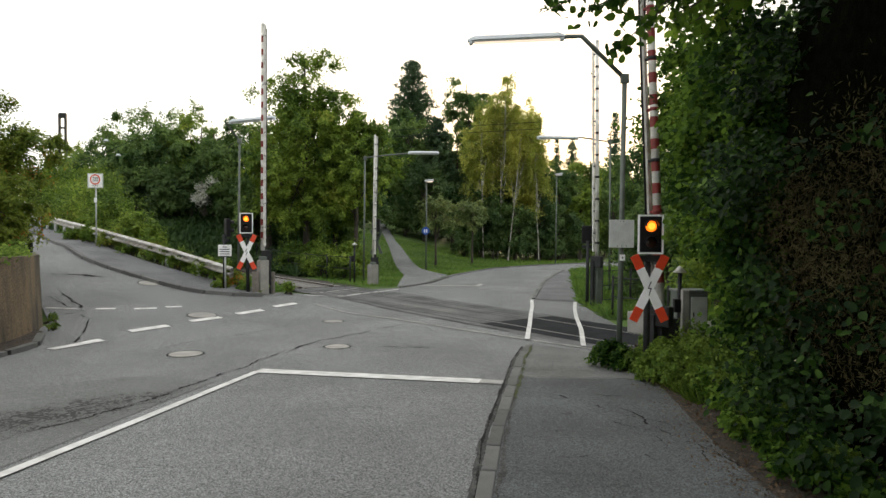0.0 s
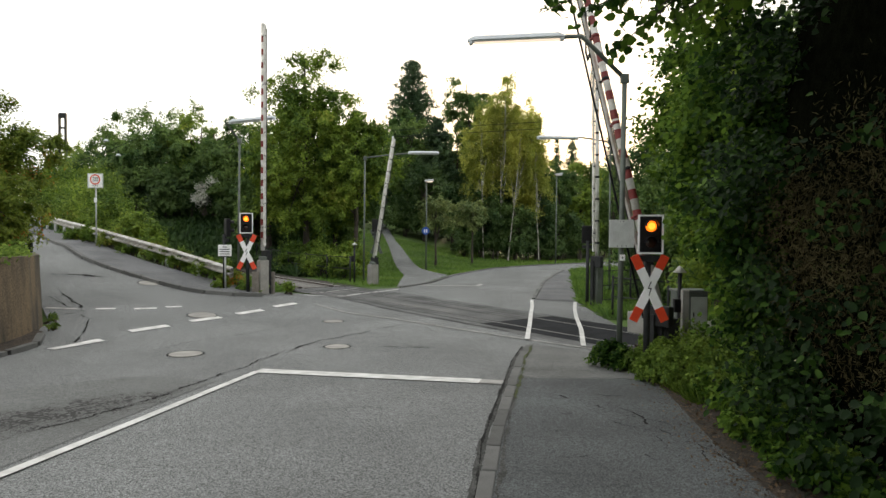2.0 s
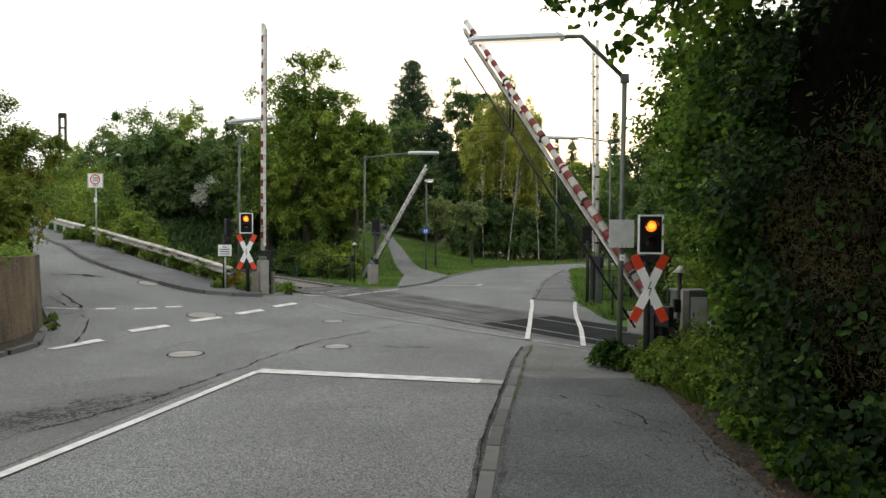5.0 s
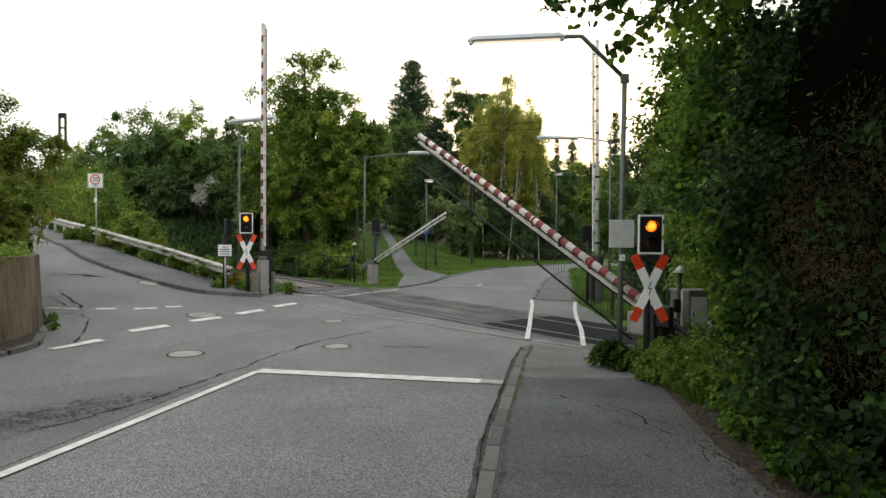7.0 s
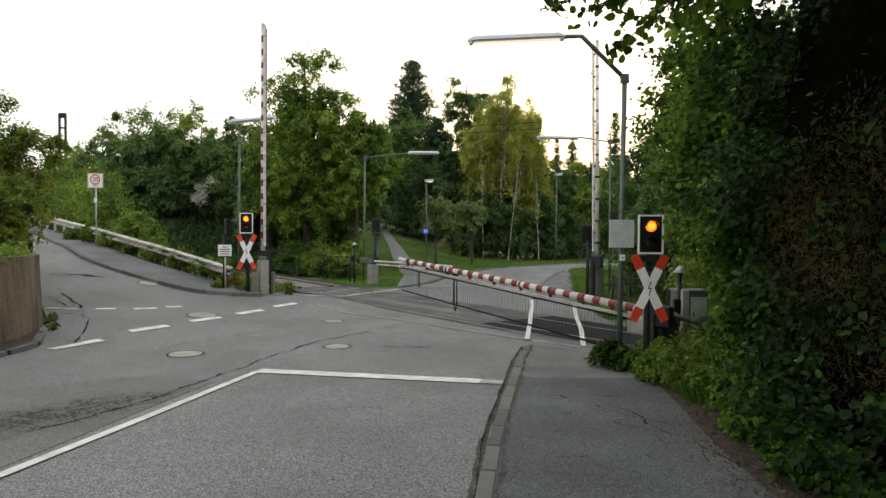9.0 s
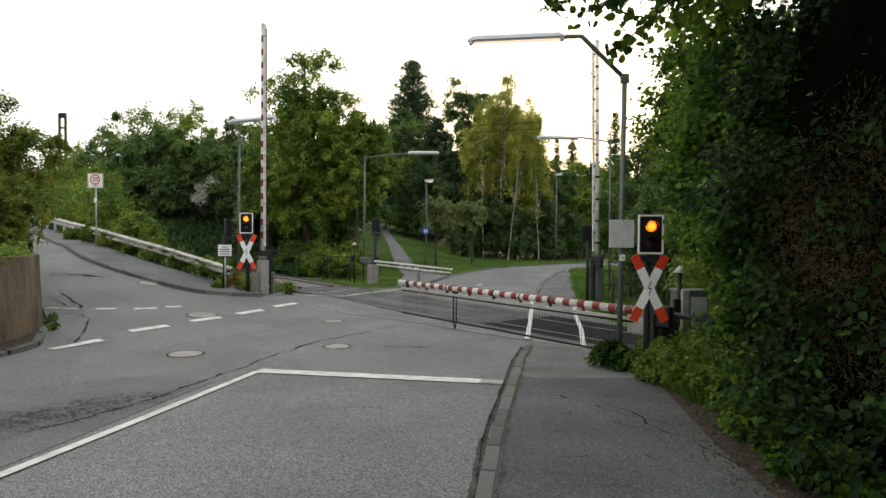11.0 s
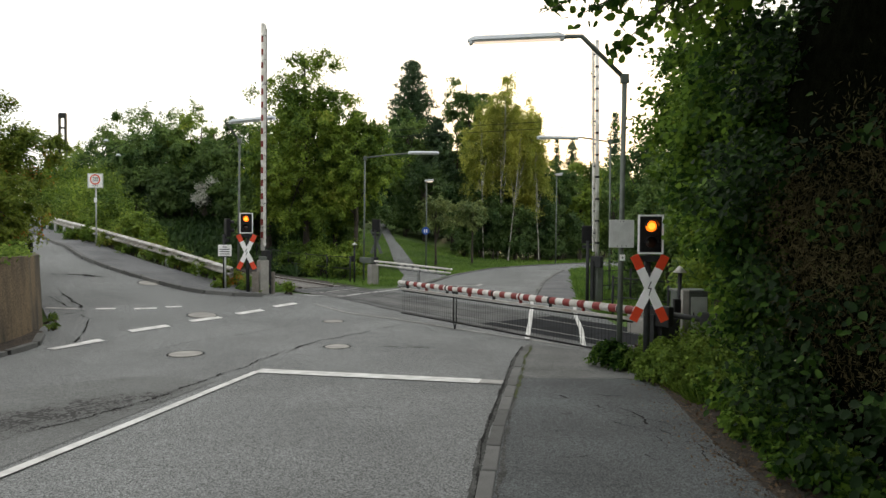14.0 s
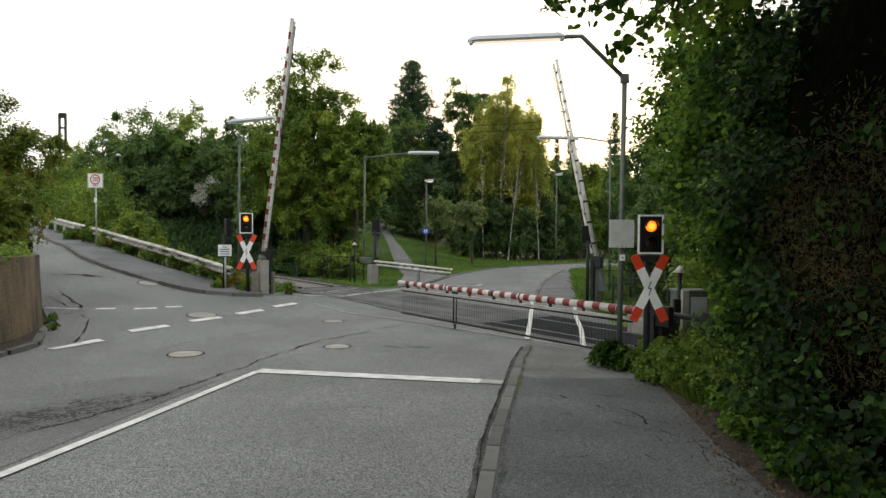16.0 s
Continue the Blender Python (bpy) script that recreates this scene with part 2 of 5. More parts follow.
# ---- mesh helpers ----
def part(name, bm, mat, parent=None, label=""):
    """Links a bmesh, or a mesh, as one object under a thing."""
    if isinstance(bm, bmesh.types.BMesh):
        me = bpy.data.meshes.new(name)
        bmesh.ops.recalc_face_normals(bm, faces=bm.faces)
        bm.to_mesh(me)
        bm.free()
    else:
        me = bm
    if mat and not me.materials:
        me.materials.append(mat)
    ob = new(name, me)
    ob.parent = parent
    if label:
        ob["label"] = label
    return ob


def thing(name, at, label, category, group="", kind="", turn=0.0):
    ob = new(name)
    ob.empty_display_size = 0.2
    ob.matrix_world = pose(*at, 0, 0, turn)
    return tagged(ob, label, category, group, kind)


def box(bm, c, s, bevel=0.0, rot=None):
    r = bmesh.ops.create_cube(bm, size=1.0)
    vs = r["verts"]
    bmesh.ops.scale(bm, vec=s, verts=vs)
    if bevel:
        es = list({e for v in vs for e in v.link_edges})
        out = bmesh.ops.bevel(bm, geom=es, offset=bevel, segments=2, affect="EDGES", profile=0.6)
        vs = list({v for f in out["faces"] for v in f.verts} | {v for v in vs if v.is_valid})
    if rot is not None:
        bmesh.ops.transform(bm, matrix=rot.to_4x4(), verts=vs)
    bmesh.ops.translate(bm, vec=c, verts=vs)
    return vs


def tube(bm, a, b, r0, r1=None, seg=12, caps=True):
    a, b = Vector(a), Vector(b)
    r1 = r0 if r1 is None else r1
    q = (b - a).to_track_quat("Z", "Y").to_matrix()
    rings = []
    for p, r in ((a, r0), (b, r1)):
        rings.append([bm.verts.new(p + q @ Vector((r * math.cos(2 * math.pi * i / seg), r * math.sin(2 * math.pi * i / seg), 0))) for i in range(seg)])
    for i in range(seg):
        f = bm.faces.new((rings[0][i], rings[0][(i + 1) % seg], rings[1][(i + 1) % seg], rings[1][i]))
        f.smooth = True
    if caps:
        bm.faces.new(list(reversed(rings[0])))
        bm.faces.new(rings[1])


def pipe(bm, pts, r, seg=10):
    """One connected bent tube, its rings carried along without twist."""
    pts = [Vector(p) for p in pts]
    rings, side = [], None
    for i, p in enumerate(pts):
        t = (pts[min(i + 1, len(pts) - 1)] - pts[max(i - 1, 0)]).normalized()
        side = t.orthogonal() if side is None else side - t * side.dot(t)
        side.normalize()
        up = t.cross(side)
        rings.append([bm.verts.new(p + side * (r * math.cos(2 * math.pi * k / seg)) + up * (r * math.sin(2 * math.pi * k / seg))) for k in range(seg)])
    for a, b in zip(rings, rings[1:]):
        for k in range(seg):
            bm.faces.new((a[k], a[(k + 1) % seg], b[(k + 1) % seg], b[k])).smooth = True
    bm.faces.new(list(reversed(rings[0])))
    bm.faces.new(rings[-1])


def B():
    return bmesh.new()


def smooth(a, b, v):
    t = np.clip((v - a) / (b - a), 0, 1)
    return t * t * (3 - 2 * t)


def height(x, y):
    """The lie of the land: a slope down to the crossing, the side road's climb, the rising park."""
    near = 0.03 * np.maximum(0, 12 - y)
    s = -(x + 5) * 0.75 + (y - 19) * 0.66
    q = (x + 5) * 0.66 + (y - 19) * 0.75
    left = np.interp(s, [-1, 3.6, 12.2, 25.4, 60, 90], [0, 0.45, 1.7, 2.45, 4.0, 4.0]) * (1 - smooth(1.5, 5.5, q))
    d = -(x - 0.5) * 0.92 + (y - 36) * 0.39
    park = 3.2 * smooth(0, 24, d) * smooth(35, 52, y) + 0.04 * np.clip(y - 55, 0, 60)
    return near + left + park


def H(x, y):
    return float(height(np.float64(x), np.float64(y)))


def resample(pts, n):
    p = np.array(pts, float)
    d = np.r_[0, np.cumsum(np.hypot(*np.diff(p, axis=0).T))]
    t = np.linspace(0, d[-1], n)
    return np.c_[np.interp(t, d, p[:, 0]), np.interp(t, d, p[:, 1])]


def grid_mesh(name, X, Y, Z):
    n, m = X.shape
    co = np.stack([X, Y, Z], -1).reshape(-1, 3)
    i = np.arange(n * m).reshape(n, m)
    f = np.stack([i[:-1, :-1], i[1:, :-1], i[1:, 1:], i[:-1, 1:]], -1).reshape(-1, 4)
    me = bpy.data.meshes.new(name)
    me.from_pydata(co.tolist(), [], f.tolist())
    me.polygons.foreach_set("use_smooth", [True] * len(f))
    me.update()
    return me


def ribbon(name, left, right, lift, mat, n=120, m=12, parent=None):
    """A sheet between two lines, laid on the land."""
    a, b = resample(left, n), resample(right, n)
    w = np.linspace(0, 1, m)[None, :, None]
    g = a[:, None] * (1 - w) + b[:, None] * w
    me = grid_mesh(name, g[..., 0], g[..., 1], height(g[..., 0], g[..., 1]) + lift)
    me.materials.append(mat)
    ob = new(name, me)
    ob.parent = parent
    return ob


def stripe(name, pts, width, lift, mat, n=None, jitter=0.0, rag=1.0):
    """A painted or cracked line of a given width along a polyline."""
    rng = np.random.default_rng(len(pts) * 7 + int(abs(pts[0][0]) * 100))
    n = n or max(3, int(np.hypot(*np.diff(np.array(pts), axis=0).T).sum() / (0.045 if jitter else 0.25)))
    p = resample(pts, n)
    t = np.gradient(p, axis=0)
    t /= np.linalg.norm(t, axis=1)[:, None]
    nn = np.c_[-t[:, 1], t[:, 0]]
    if jitter:
        wob = np.convolve(rng.normal(0, 1, n + 20), np.ones(12) / 3.4, 'valid')[:n]
        p = p + nn * (jitter * (0.8 * wob + 0.35 * rng.normal(0, 1, n)))[:, None]
    w = width / 2
    if jitter:
        swell = np.convolve(rng.normal(0, 1, n + 12), np.ones(7) / 2.6, 'valid')[:n]
        w = w * np.clip(0.9 + rag * (0.75 * swell + 0.3 * rng.normal(0, 1, n)), 0.22, 2.4)[:, None]
    a, b = p - nn * w, p + nn * w
    g = np.stack([a, b], 1)
    me = grid_mesh(name, g[..., 0], g[..., 1], height(g[..., 0], g[..., 1]) + lift)
    me.materials.append(mat)
    return new(name, me)


def leaf_faces(name, v, f, mat):
    me = bpy.data.meshes.new(name)
    me.vertices.add(v.shape[0] * v.shape[1])
    me.vertices.foreach_set("co", v.reshape(-1))
    me.loops.add(len(f) * 3)
    me.loops.foreach_set("vertex_index", f.reshape(-1).astype(np.int32))
    me.polygons.add(len(f))
    me.polygons.foreach_set("loop_start", (np.arange(len(f)) * 3).astype(np.int32))
    me.polygons.foreach_set("loop_total", np.full(len(f), 3, np.int32))
    me.update(calc_edges=True)
    me.materials.append(mat)
    return me


def leaves_mesh(name, P, N, size, mat, seed, droop=0.3, width=0.6, oval=False):
    """One leaf blade of two folded halves at every point P, facing roughly along N."""
    rng = np.random.default_rng(seed)
    k = len(P)
    d = rng.normal(0, 1, (k, 3))
    d[:, 2] -= droop
    d -= N * (d * N).sum(1)[:, None] * 0.6
    d /= np.linalg.norm(d, axis=1)[:, None]
    up = N + rng.normal(0, 0.45, (k, 3)) + np.array([0, 0, 0.25])
    sd = np.cross(d, up)
    sd /= np.linalg.norm(sd, axis=1)[:, None] + 1e-9
    up = np.cross(sd, d)
    L = (size * rng.uniform(0.6, 1.35, k))[:, None]
    w = L * width * 0.5
    if oval:
        v = np.stack([P, P + d * L * 0.22 + sd * w * 0.85 + up * L * 0.05, P + d * L * 0.62 + sd * w * 0.8 + up * L * 0.05, P + d * L - up * L * 0.06,
                      P + d * L * 0.62 - sd * w * 0.8 + up * L * 0.05, P + d * L * 0.22 - sd * w * 0.85 + up * L * 0.05], 1)
        base = np.arange(k)[:, None] * 6
        f = np.concatenate([base + np.array([q]) for q in ([0, 1, 2], [0, 2, 3], [0, 3, 4], [0, 4, 5])], 0)
        return leaf_faces(name, v, f, mat)
    v = np.empty((k, 4, 3))
    v[:, 0] = P
    v[:, 1] = P + d * L * 0.45 + sd * w + up * L * 0.08
    v[:, 2] = P + d * L
    v[:, 3] = P + d * L * 0.45 - sd * w + up * L * 0.08
    base = np.arange(k)[:, None] * 4
    f = np.concatenate([base + np.array([[0, 1, 2]]), base + np.array([[0, 2, 3]])], 0)
    return leaf_faces(name, v, f, mat)


def crown_points(rng, centre, radii, lobes, n, fill=0.25, lobe=0.42, low=-0.8, shoots=12):
    """Leaves along shoots that spring from many lobes: clumps with gaps and a ragged outline."""
    c, r = np.array(centre), np.array(radii)
    u = rng.normal(0, 1, (lobes, 3))
    u /= np.linalg.norm(u, axis=1)[:, None]
    u[:, 2] = np.maximum(u[:, 2], low)
    rad = rng.uniform(0.35, 0.98, lobes)[:, None]
    lc = u * rad * r * (1 - lobe * 0.5)
    lr = lobe * rng.uniform(0.5, 1.2, lobes) * r.mean()
    k = np.repeat(np.arange(lobes), shoots)
    d = rng.normal(0, 1, (len(k), 3)) + 0.9 * u[k] + np.array([0, 0, 0.35])
    d /= np.linalg.norm(d, axis=1)[:, None]
    ln = lr[k] * rng.uniform(0.55, 1.2, len(k)) * np.where(rng.random(len(k)) < 0.12, 1.45, 1.0)
    i = rng.integers(0, len(k), n)
    t = np.where(rng.random(n) < fill, rng.random(n), rng.random(n) ** 0.55)
    spread = (0.15 * lr[k[i]] * (1.25 - 0.75 * t))[:, None]
    P = c + lc[k[i]] + d[i] * (ln[i] * t)[:, None] + rng.normal(0, 1, (n, 3)) * spread
    P[:, 2] -= 0.16 * ln[i] * t * t
    N = d[i] * 0.6 + np.array([0, 0, 0.55]) + rng.normal(0, 0.25, (n, 3))
    N /= np.linalg.norm(N, axis=1)[:, None]
    return P, N, c + lc


def limbs(bm, base, top, r, tips, rng, seg=8):
    """A tapered, slightly bent trunk with limbs to the tips."""
    base, top = Vector(base), Vector(top)
    k = 5
    pts = [base.lerp(top, i / k) + Vector((rng.normal(0, 0.015), rng.normal(0, 0.015), 0)) * (top - base).length * (i > 0) * 0.5 for i in range(k + 1)]
    for i in range(k):
        tube(bm, pts[i], pts[i + 1], r * (1 - 0.8 * i / k) * (1.25 if i == 0 else 1), r * (1 - 0.8 * (i + 1) / k), seg, False)
    for t in tips:
        t = Vector(t)
        s = pts[1].lerp(pts[k], rng.uniform(0.1, 0.9))
        m = s.lerp(t, 0.5) + Vector((0, 0, 0.08 * (t - s).length))
        tube(bm, s, m, r * 0.32, r * 0.2, 5, False)
        tube(bm, m, t, r * 0.2, r * 0.06, 5, False)


def tree(name, x, y, top, radii, mat, label, n=9000, size=0.3, lobes=30, trunk=0.16, bark=None, seed=1, low=None, group="", z0=None, fill=0.2, cat="tree", lean=(0.0, 0.0), lobe=0.36):
    """A tree: trunk with limbs, and a crown of single leaves in lobes."""
    rng = np.random.default_rng(seed)
    g = H(x, y) if z0 is None else z0
    cz = top - radii[2]
    root = thing(name, (x, y, g), label, cat, group)
    P, N, lc = crown_points(rng, (0, 0, cz - g), radii, lobes, n, fill, lobe)
    P[:, 2] = np.maximum(P[:, 2], 0.05 + rng.random(len(P)) * 0.3)
    bm = B()
    limbs(bm, (lean[0], lean[1], -0.1), (0, lean[1] * 0.5, cz - g + radii[2] * 0.6), trunk, lc[rng.permutation(len(lc))[:14]], rng)
    part("trunk", bm, bark or BARK, root)
    c = part("crown", leaves_mesh("crown", P, N, size, mat, seed), None, root)
    c["kind"] = "stuff"
    return root


def conifer(name, x, y, top, r, label, seed, n=9000, size=0.32, z0=None, group="", taper=0.75, lift=0.22):
    """A spruce: whorls of drooping boughs round a straight stem."""
    rng = np.random.default_rng(seed)
    g = H(x, y) if z0 is None else z0
    h = top - g
    root = thing(name, (x, y, g), label, "conifer", group)
    bm = B()
    tube(bm, (0, 0, -0.1), (0, 0, h), 0.25, 0.03, 8, False)
    part("trunk", bm, BARK, root)
    nb = int(h * 22)
    t = np.sort(rng.uniform(0.10, 1, nb))
    az = np.arange(nb) * 2.4 + rng.normal(0, 0.3, nb)
    L = r * (1.02 - t) ** taper * rng.uniform(0.65, 1.2, nb) + 0.15
    i = rng.choice(nb, n, p=(L + 0.2) / (L + 0.2).sum())
    u = rng.random(n) ** 0.7
    twig = np.round(rng.uniform(-1, 1, n) * 4) / 4
    side = twig * 0.3 * L[i] * (1.05 - u) + rng.normal(0, 0.05, n)
    X = np.cos(az[i]) * L[i] * u - np.sin(az[i]) * side
    Y = np.sin(az[i]) * L[i] * u + np.cos(az[i]) * side
    Z = t[i] * h + L[i] * (lift * u * u - 0.16 * u) - 0.10 * np.abs(side) + rng.normal(0, 0.06, n)
    P = np.c_[X, Y, np.maximum(Z, 0.1)]
    N = np.c_[np.cos(az[i]) * 0.5, np.sin(az[i]) * 0.5, np.full(n, 0.7)]
    c = part("crown", leaves_mesh("crown", P, N, size, LEAF_CON, seed, 0.2, 0.3), None, root)
    c["kind"] = "stuff"
    return root


def bush(name, x, y, radii, mat, label, n=3000, size=0.16, lobes=14, seed=1, group="", z=None, cat="bush"):
    rng = np.random.default_rng(seed)
    g = H(x, y) if z is None else z
    root = thing(name, (x, y, g), label, cat, group)
    P, N, lc = crown_points(rng, (0, 0, radii[2] * 0.8), radii, lobes, n, 0.3, 0.5, -0.3)
    P[:, 2] = np.maximum(P[:, 2], rng.random(len(P)) * 0.15)
    bm = B()
    for t in lc[:8]:
        tube(bm, (rng.normal(0, 0.1), rng.normal(0, 0.1), -0.05), t, 0.025, 0.008, 5, False)
    part("stem", bm, BARK, root)["kind"] = "stuff"
    c = part("leaves", leaves_mesh("leaves", P, N, size, mat, seed), None, root)
    c["kind"] = "stuff"
    return root


# ---- ground, road, footways ----
def spaced(lo, hi, step, far):
    core = list(np.arange(lo, hi + step / 2, step))
    a, d = [lo], step
    while a[-1] > -far:
        d *= 1.35
        a.append(a[-1] - d)
    b, d = [core[-1]], step
    while b[-1] < far:
        d *= 1.35
        b.append(b[-1] + d)
    return np.array(a[:0:-1] + core + b[1:])


gx, gy = spaced(-40, 30, 0.5, 2500), spaced(-10, 75, 0.5, 2500)
GX, GY = np.meshgrid(gx, gy, indexing="ij")
gm = grid_mesh("ground", GX, GY, height(GX, GY) - 0.03 + 0.02 * np.sin(GX * 1.7) * np.cos(GY * 1.3) - 0.02)
gm.materials.append(GRASS_SOIL)
tagged(new("ground", gm), "green grass ground with uneven patches beside the road", "ground", kind="structure")

TU, TN = Vector((-0.602, 0.799)), Vector((0.799, 0.602))


def track_at(s, o=0.0):
    """A point s metres along the track and o metres across it."""
    return (3.4 + TU.x * s + TN.x * o, 16.7 + TU.y * s + TN.y * o)


ROAD_L = [(-12, -12), (-11, 5), (-9.6, 13), (-9.3, 15.5), (-8.6, 18.5), (-6.0, 21.9), (-4.6, 24.5), (-3.2, 27.6), (-1.87, 28.4), (-0.6, 30.9), (0.5, 36), (3.0, 42.3), (6.0, 45.7), (8.7, 48.2), (14, 52), (30, 60)]
ROAD_R = [(4.2, -12), (3.0, 5), (3.1, 8), (3.5, 10), (3.75, 12.4), (3.7, 14.5), (4.6, 17.5), (4.6, 20.8), (4.65, 23.4), (5.6, 29), (7.0, 37), (7.6, 40.5), (10, 44.5), (16, 48), (32, 54)]
road = tagged(ribbon("road", ROAD_L, ROAD_R, 0.006, ASPHALT, 260, 40), "patched grey asphalt road with cracks and tar seams", "road", kind="structure")
KERB_LEFT = [(-5.75, 21.55), (-5.85, 21.4), (-6.11, 21.28), (-6.79, 21.18), (-7.7, 21.26), (-8.73, 21.61), (-9.97, 22.38), (-11.29, 23.16), (-12.92, 24.43), (-15.58, 27.33), (-19.56, 32.42), (-27, 42.5)]
SIDE_L = [(-8.9, 13.5), (-9.3, 16.0), (-11.0, 18.4), (-14, 21.3), (-18, 25.8), (-24, 33), (-32, 44)]
tagged(ribbon("side_road", SIDE_L, KERB_LEFT[1:], 0.0095, ASPHALT, 120, 24), "grey asphalt side road climbing beside a guard rail", "road", kind="structure")
WALK_LEFT = [(-6.0, 22.6), (-6.89, 22.5), (-8.91, 23.6), (-10.79, 24.8), (-13.15, 26.7), (-18.51, 32.9), (-22.1, 37.4), (-29, 46)]
tagged(ribbon("pavement_side", [(x - 0.05, y + 0.1) for x, y in KERB_LEFT[1:]], WALK_LEFT, 0.12, FOOTWAY_PALE, 100, 6), "dark asphalt footway climbing beside the guard rail", "pavement", kind="structure")
KERB = [(-1.6, -9), (-0.7, -2), (0.05, 4), (0.32, 5.87), (0.55, 7.65), (0.98, 10.23), (1.43, 12.91), (1.81, 14.5)]
HEDGE_EDGE = [(4.0, -9), (3.9, -2), (3.7, 4), (3.7, 5.93), (3.8, 7.49), (4.0, 10.11), (3.9, 12.45), (3.5, 13.6)]
LITTER_L = [(3.3, -9), (3.2, -2), (2.92, 4), (2.9, 5.93), (3.02, 7.49), (3.36, 10.11), (3.58, 12.2), (3.45, 13.0)]
tagged(ribbon("litter_strip", LITTER_L, [(x + 1.6, y) for x, y in HEDGE_EDGE], 0.056, LITTER, 90, 10), "brown leaf litter and soil along the hedge foot", "soil", kind="structure")
tagged(ribbon("pavement_near", [(x + 0.1, y) for x, y in KERB[:-2]] + [(1.23, 11.15)], HEDGE_EDGE[:-2] + [(3.96, 11.08)], 0.05, FOOTWAY, 110, 14), "dark cracked asphalt footway beside the hedge", "pavement", kind="structure")
tagged(ribbon("pavement_crossing", [(1.23, 11.15)] + [(x + 0.1, y) for x, y in KERB[-2:]], [(3.96, 11.08)] + HEDGE_EDGE[-2:], 0.05, FOOTWAY_FAR, 30, 14), "paler old asphalt footway next to the crossing", "pavement", kind="structure")
PATH_L = [(-1.95, 28.6), (-2.0, 31.5), (-2.05, 35.8), (-2.9, 42), (-3.9, 49.5), (-5.0, 57), (-7, 66)]
PATH_R = [(-0.7, 31.2), (0.3, 36.2), (-0.2, 37.3), (-1.4, 41), (-2.6, 48), (-3.9, 55), (-5.6, 65)]
tagged(ribbon("pavement_park", PATH_L, PATH_R, 0.03, ASPHALT, 90, 6), "grey asphalt footpath rising through the park lawn", "path", kind="structure")
FARW_L = [(3.25, 24.2), (4.1, 28.5), (4.75, 31.9), (6.37, 37.9), (7.3, 40.8)]
FARW_R = [(4.65, 23.4), (5.2, 27), (5.6, 29), (7.0, 37), (7.6, 40.5)]
tagged(ribbon("pavement_far", FARW_L, FARW_R, 0.022, FOOTWAY_PALE, 60, 6), "grey asphalt footway beyond the crossing", "pavement", kind="structure")


def kerb(name, pts, length, width, rise, label):
    """A row of kerb stones with open joints, each a piece of its own."""
    root = thing(name, (0, 0, 0), label, "kerb", kind="structure")
    bm = B()
    box(bm, (0, 0, 0), (length - 0.02, width, 0.25), 0.012)
    me = bpy.data.meshes.new("kerb_stone")
    bm.to_mesh(me)
    bm.free()
    me.materials.append(STONE)
    total = np.hypot(*np.diff(np.array(pts), axis=0).T).sum()
    k = int(total / length)
    p = resample(pts, k + 1)
    rng = np.random.default_rng(5)
    for a, b in zip(p, p[1:]):
        ob = new("kerb_stone", me)
        c = (a + b) / 2
        za, zb = H(*a), H(*b)
        ob.matrix_world = pose(c[0], c[1], (za + zb) / 2 + rise - 0.125 + rng.normal(0, 0.004), rng.normal(0, 0.8), -math.degrees(math.atan2(zb - za, np.hypot(*(b - a)))), math.degrees(math.atan2(b[1] - a[1], b[0] - a[0])) + rng.normal(0, 0.5))
        ob.parent = root
    return root


kerb("kerb_near", [(x + 0.06, y) for x, y in KERB], 0.8, 0.15, 0.062, "worn grey kerb stones between road and footway")
kerb("kerb_side", KERB_LEFT, 0.9, 0.14, 0.125, "grey kerb stones along the climbing footway")
kerb("kerb_wall", [(-8.9, 7), (-8.7, 11.5), (-8.5, 13.2), (-8.42, 13.9), (-8.5, 14.4), (-8.8, 14.8)], 0.8, 0.16, 0.10, "grey kerb stones curving round the wall")
kerb("kerb_far", FARW_L, 0.9, 0.12, 0.06, "grey kerb stones beyond the crossing")
kerb("kerb_park", [(-1.8, 28.5), (-0.55, 31.0), (0.55, 36.0), (3.05, 42.3), (6.0, 45.8), (8.7, 48.3), (14, 52.1)], 0.9, 0.12, 0.07, "low kerb stones along the park lawn")
tagged(ribbon("pavement_wall", [(-8.85, 7), (-8.65, 11.5), (-8.45, 13.2), (-8.4, 14.0), (-8.8, 14.9)], [(-9.8, 7), (-9.6, 12), (-9.5, 13.5), (-9.5, 14.5), (-9.5, 15.2)], 0.09, LITTER, 40, 5), "dirty narrow strip at the foot of the wall", "pavement", kind="structure")

rng = np.random.default_rng(78)
edge = resample([(-11.6, 2), (-11.4, 4), (-10.5, 6.5), (-9.0, 8.4), (-7.4, 9.5), (-6.0, 10.6), (-4.9, 11.4)], 60) + rng.normal(0, 0.05, (60, 2))
old = ribbon("old_surface", edge, [(-4.95, 2), (-4.75, 4), (-4.5, 5.5), (-4.27, 6.8), (-4.1, 8.0), (-3.95, 9.0), (-3.65, 10.9)], 0.0125, ASPHALT_OLD, 60, 24)
tagged(old, "darker old asphalt with a ragged edge", "road", kind="structure")

tagged(stripe("patch_seam", [(-7.9, 14.5), (-8.25, 15.6), (-8.7, 16.6), (-9.7, 17.7), (-11.0, 18.9)], 0.03, 0.0175, CRACK, jitter=0.02), "dark seam round a worn strip of asphalt", "crack", kind="structure")

# ---- road markings ----
MARK = "white painted line on grey asphalt"


def marking(name, pts, w, mat=PAINT, label=MARK, lift=0.022):
    return tagged(stripe(name, pts, w, lift, mat), label, "road marking", kind="structure")


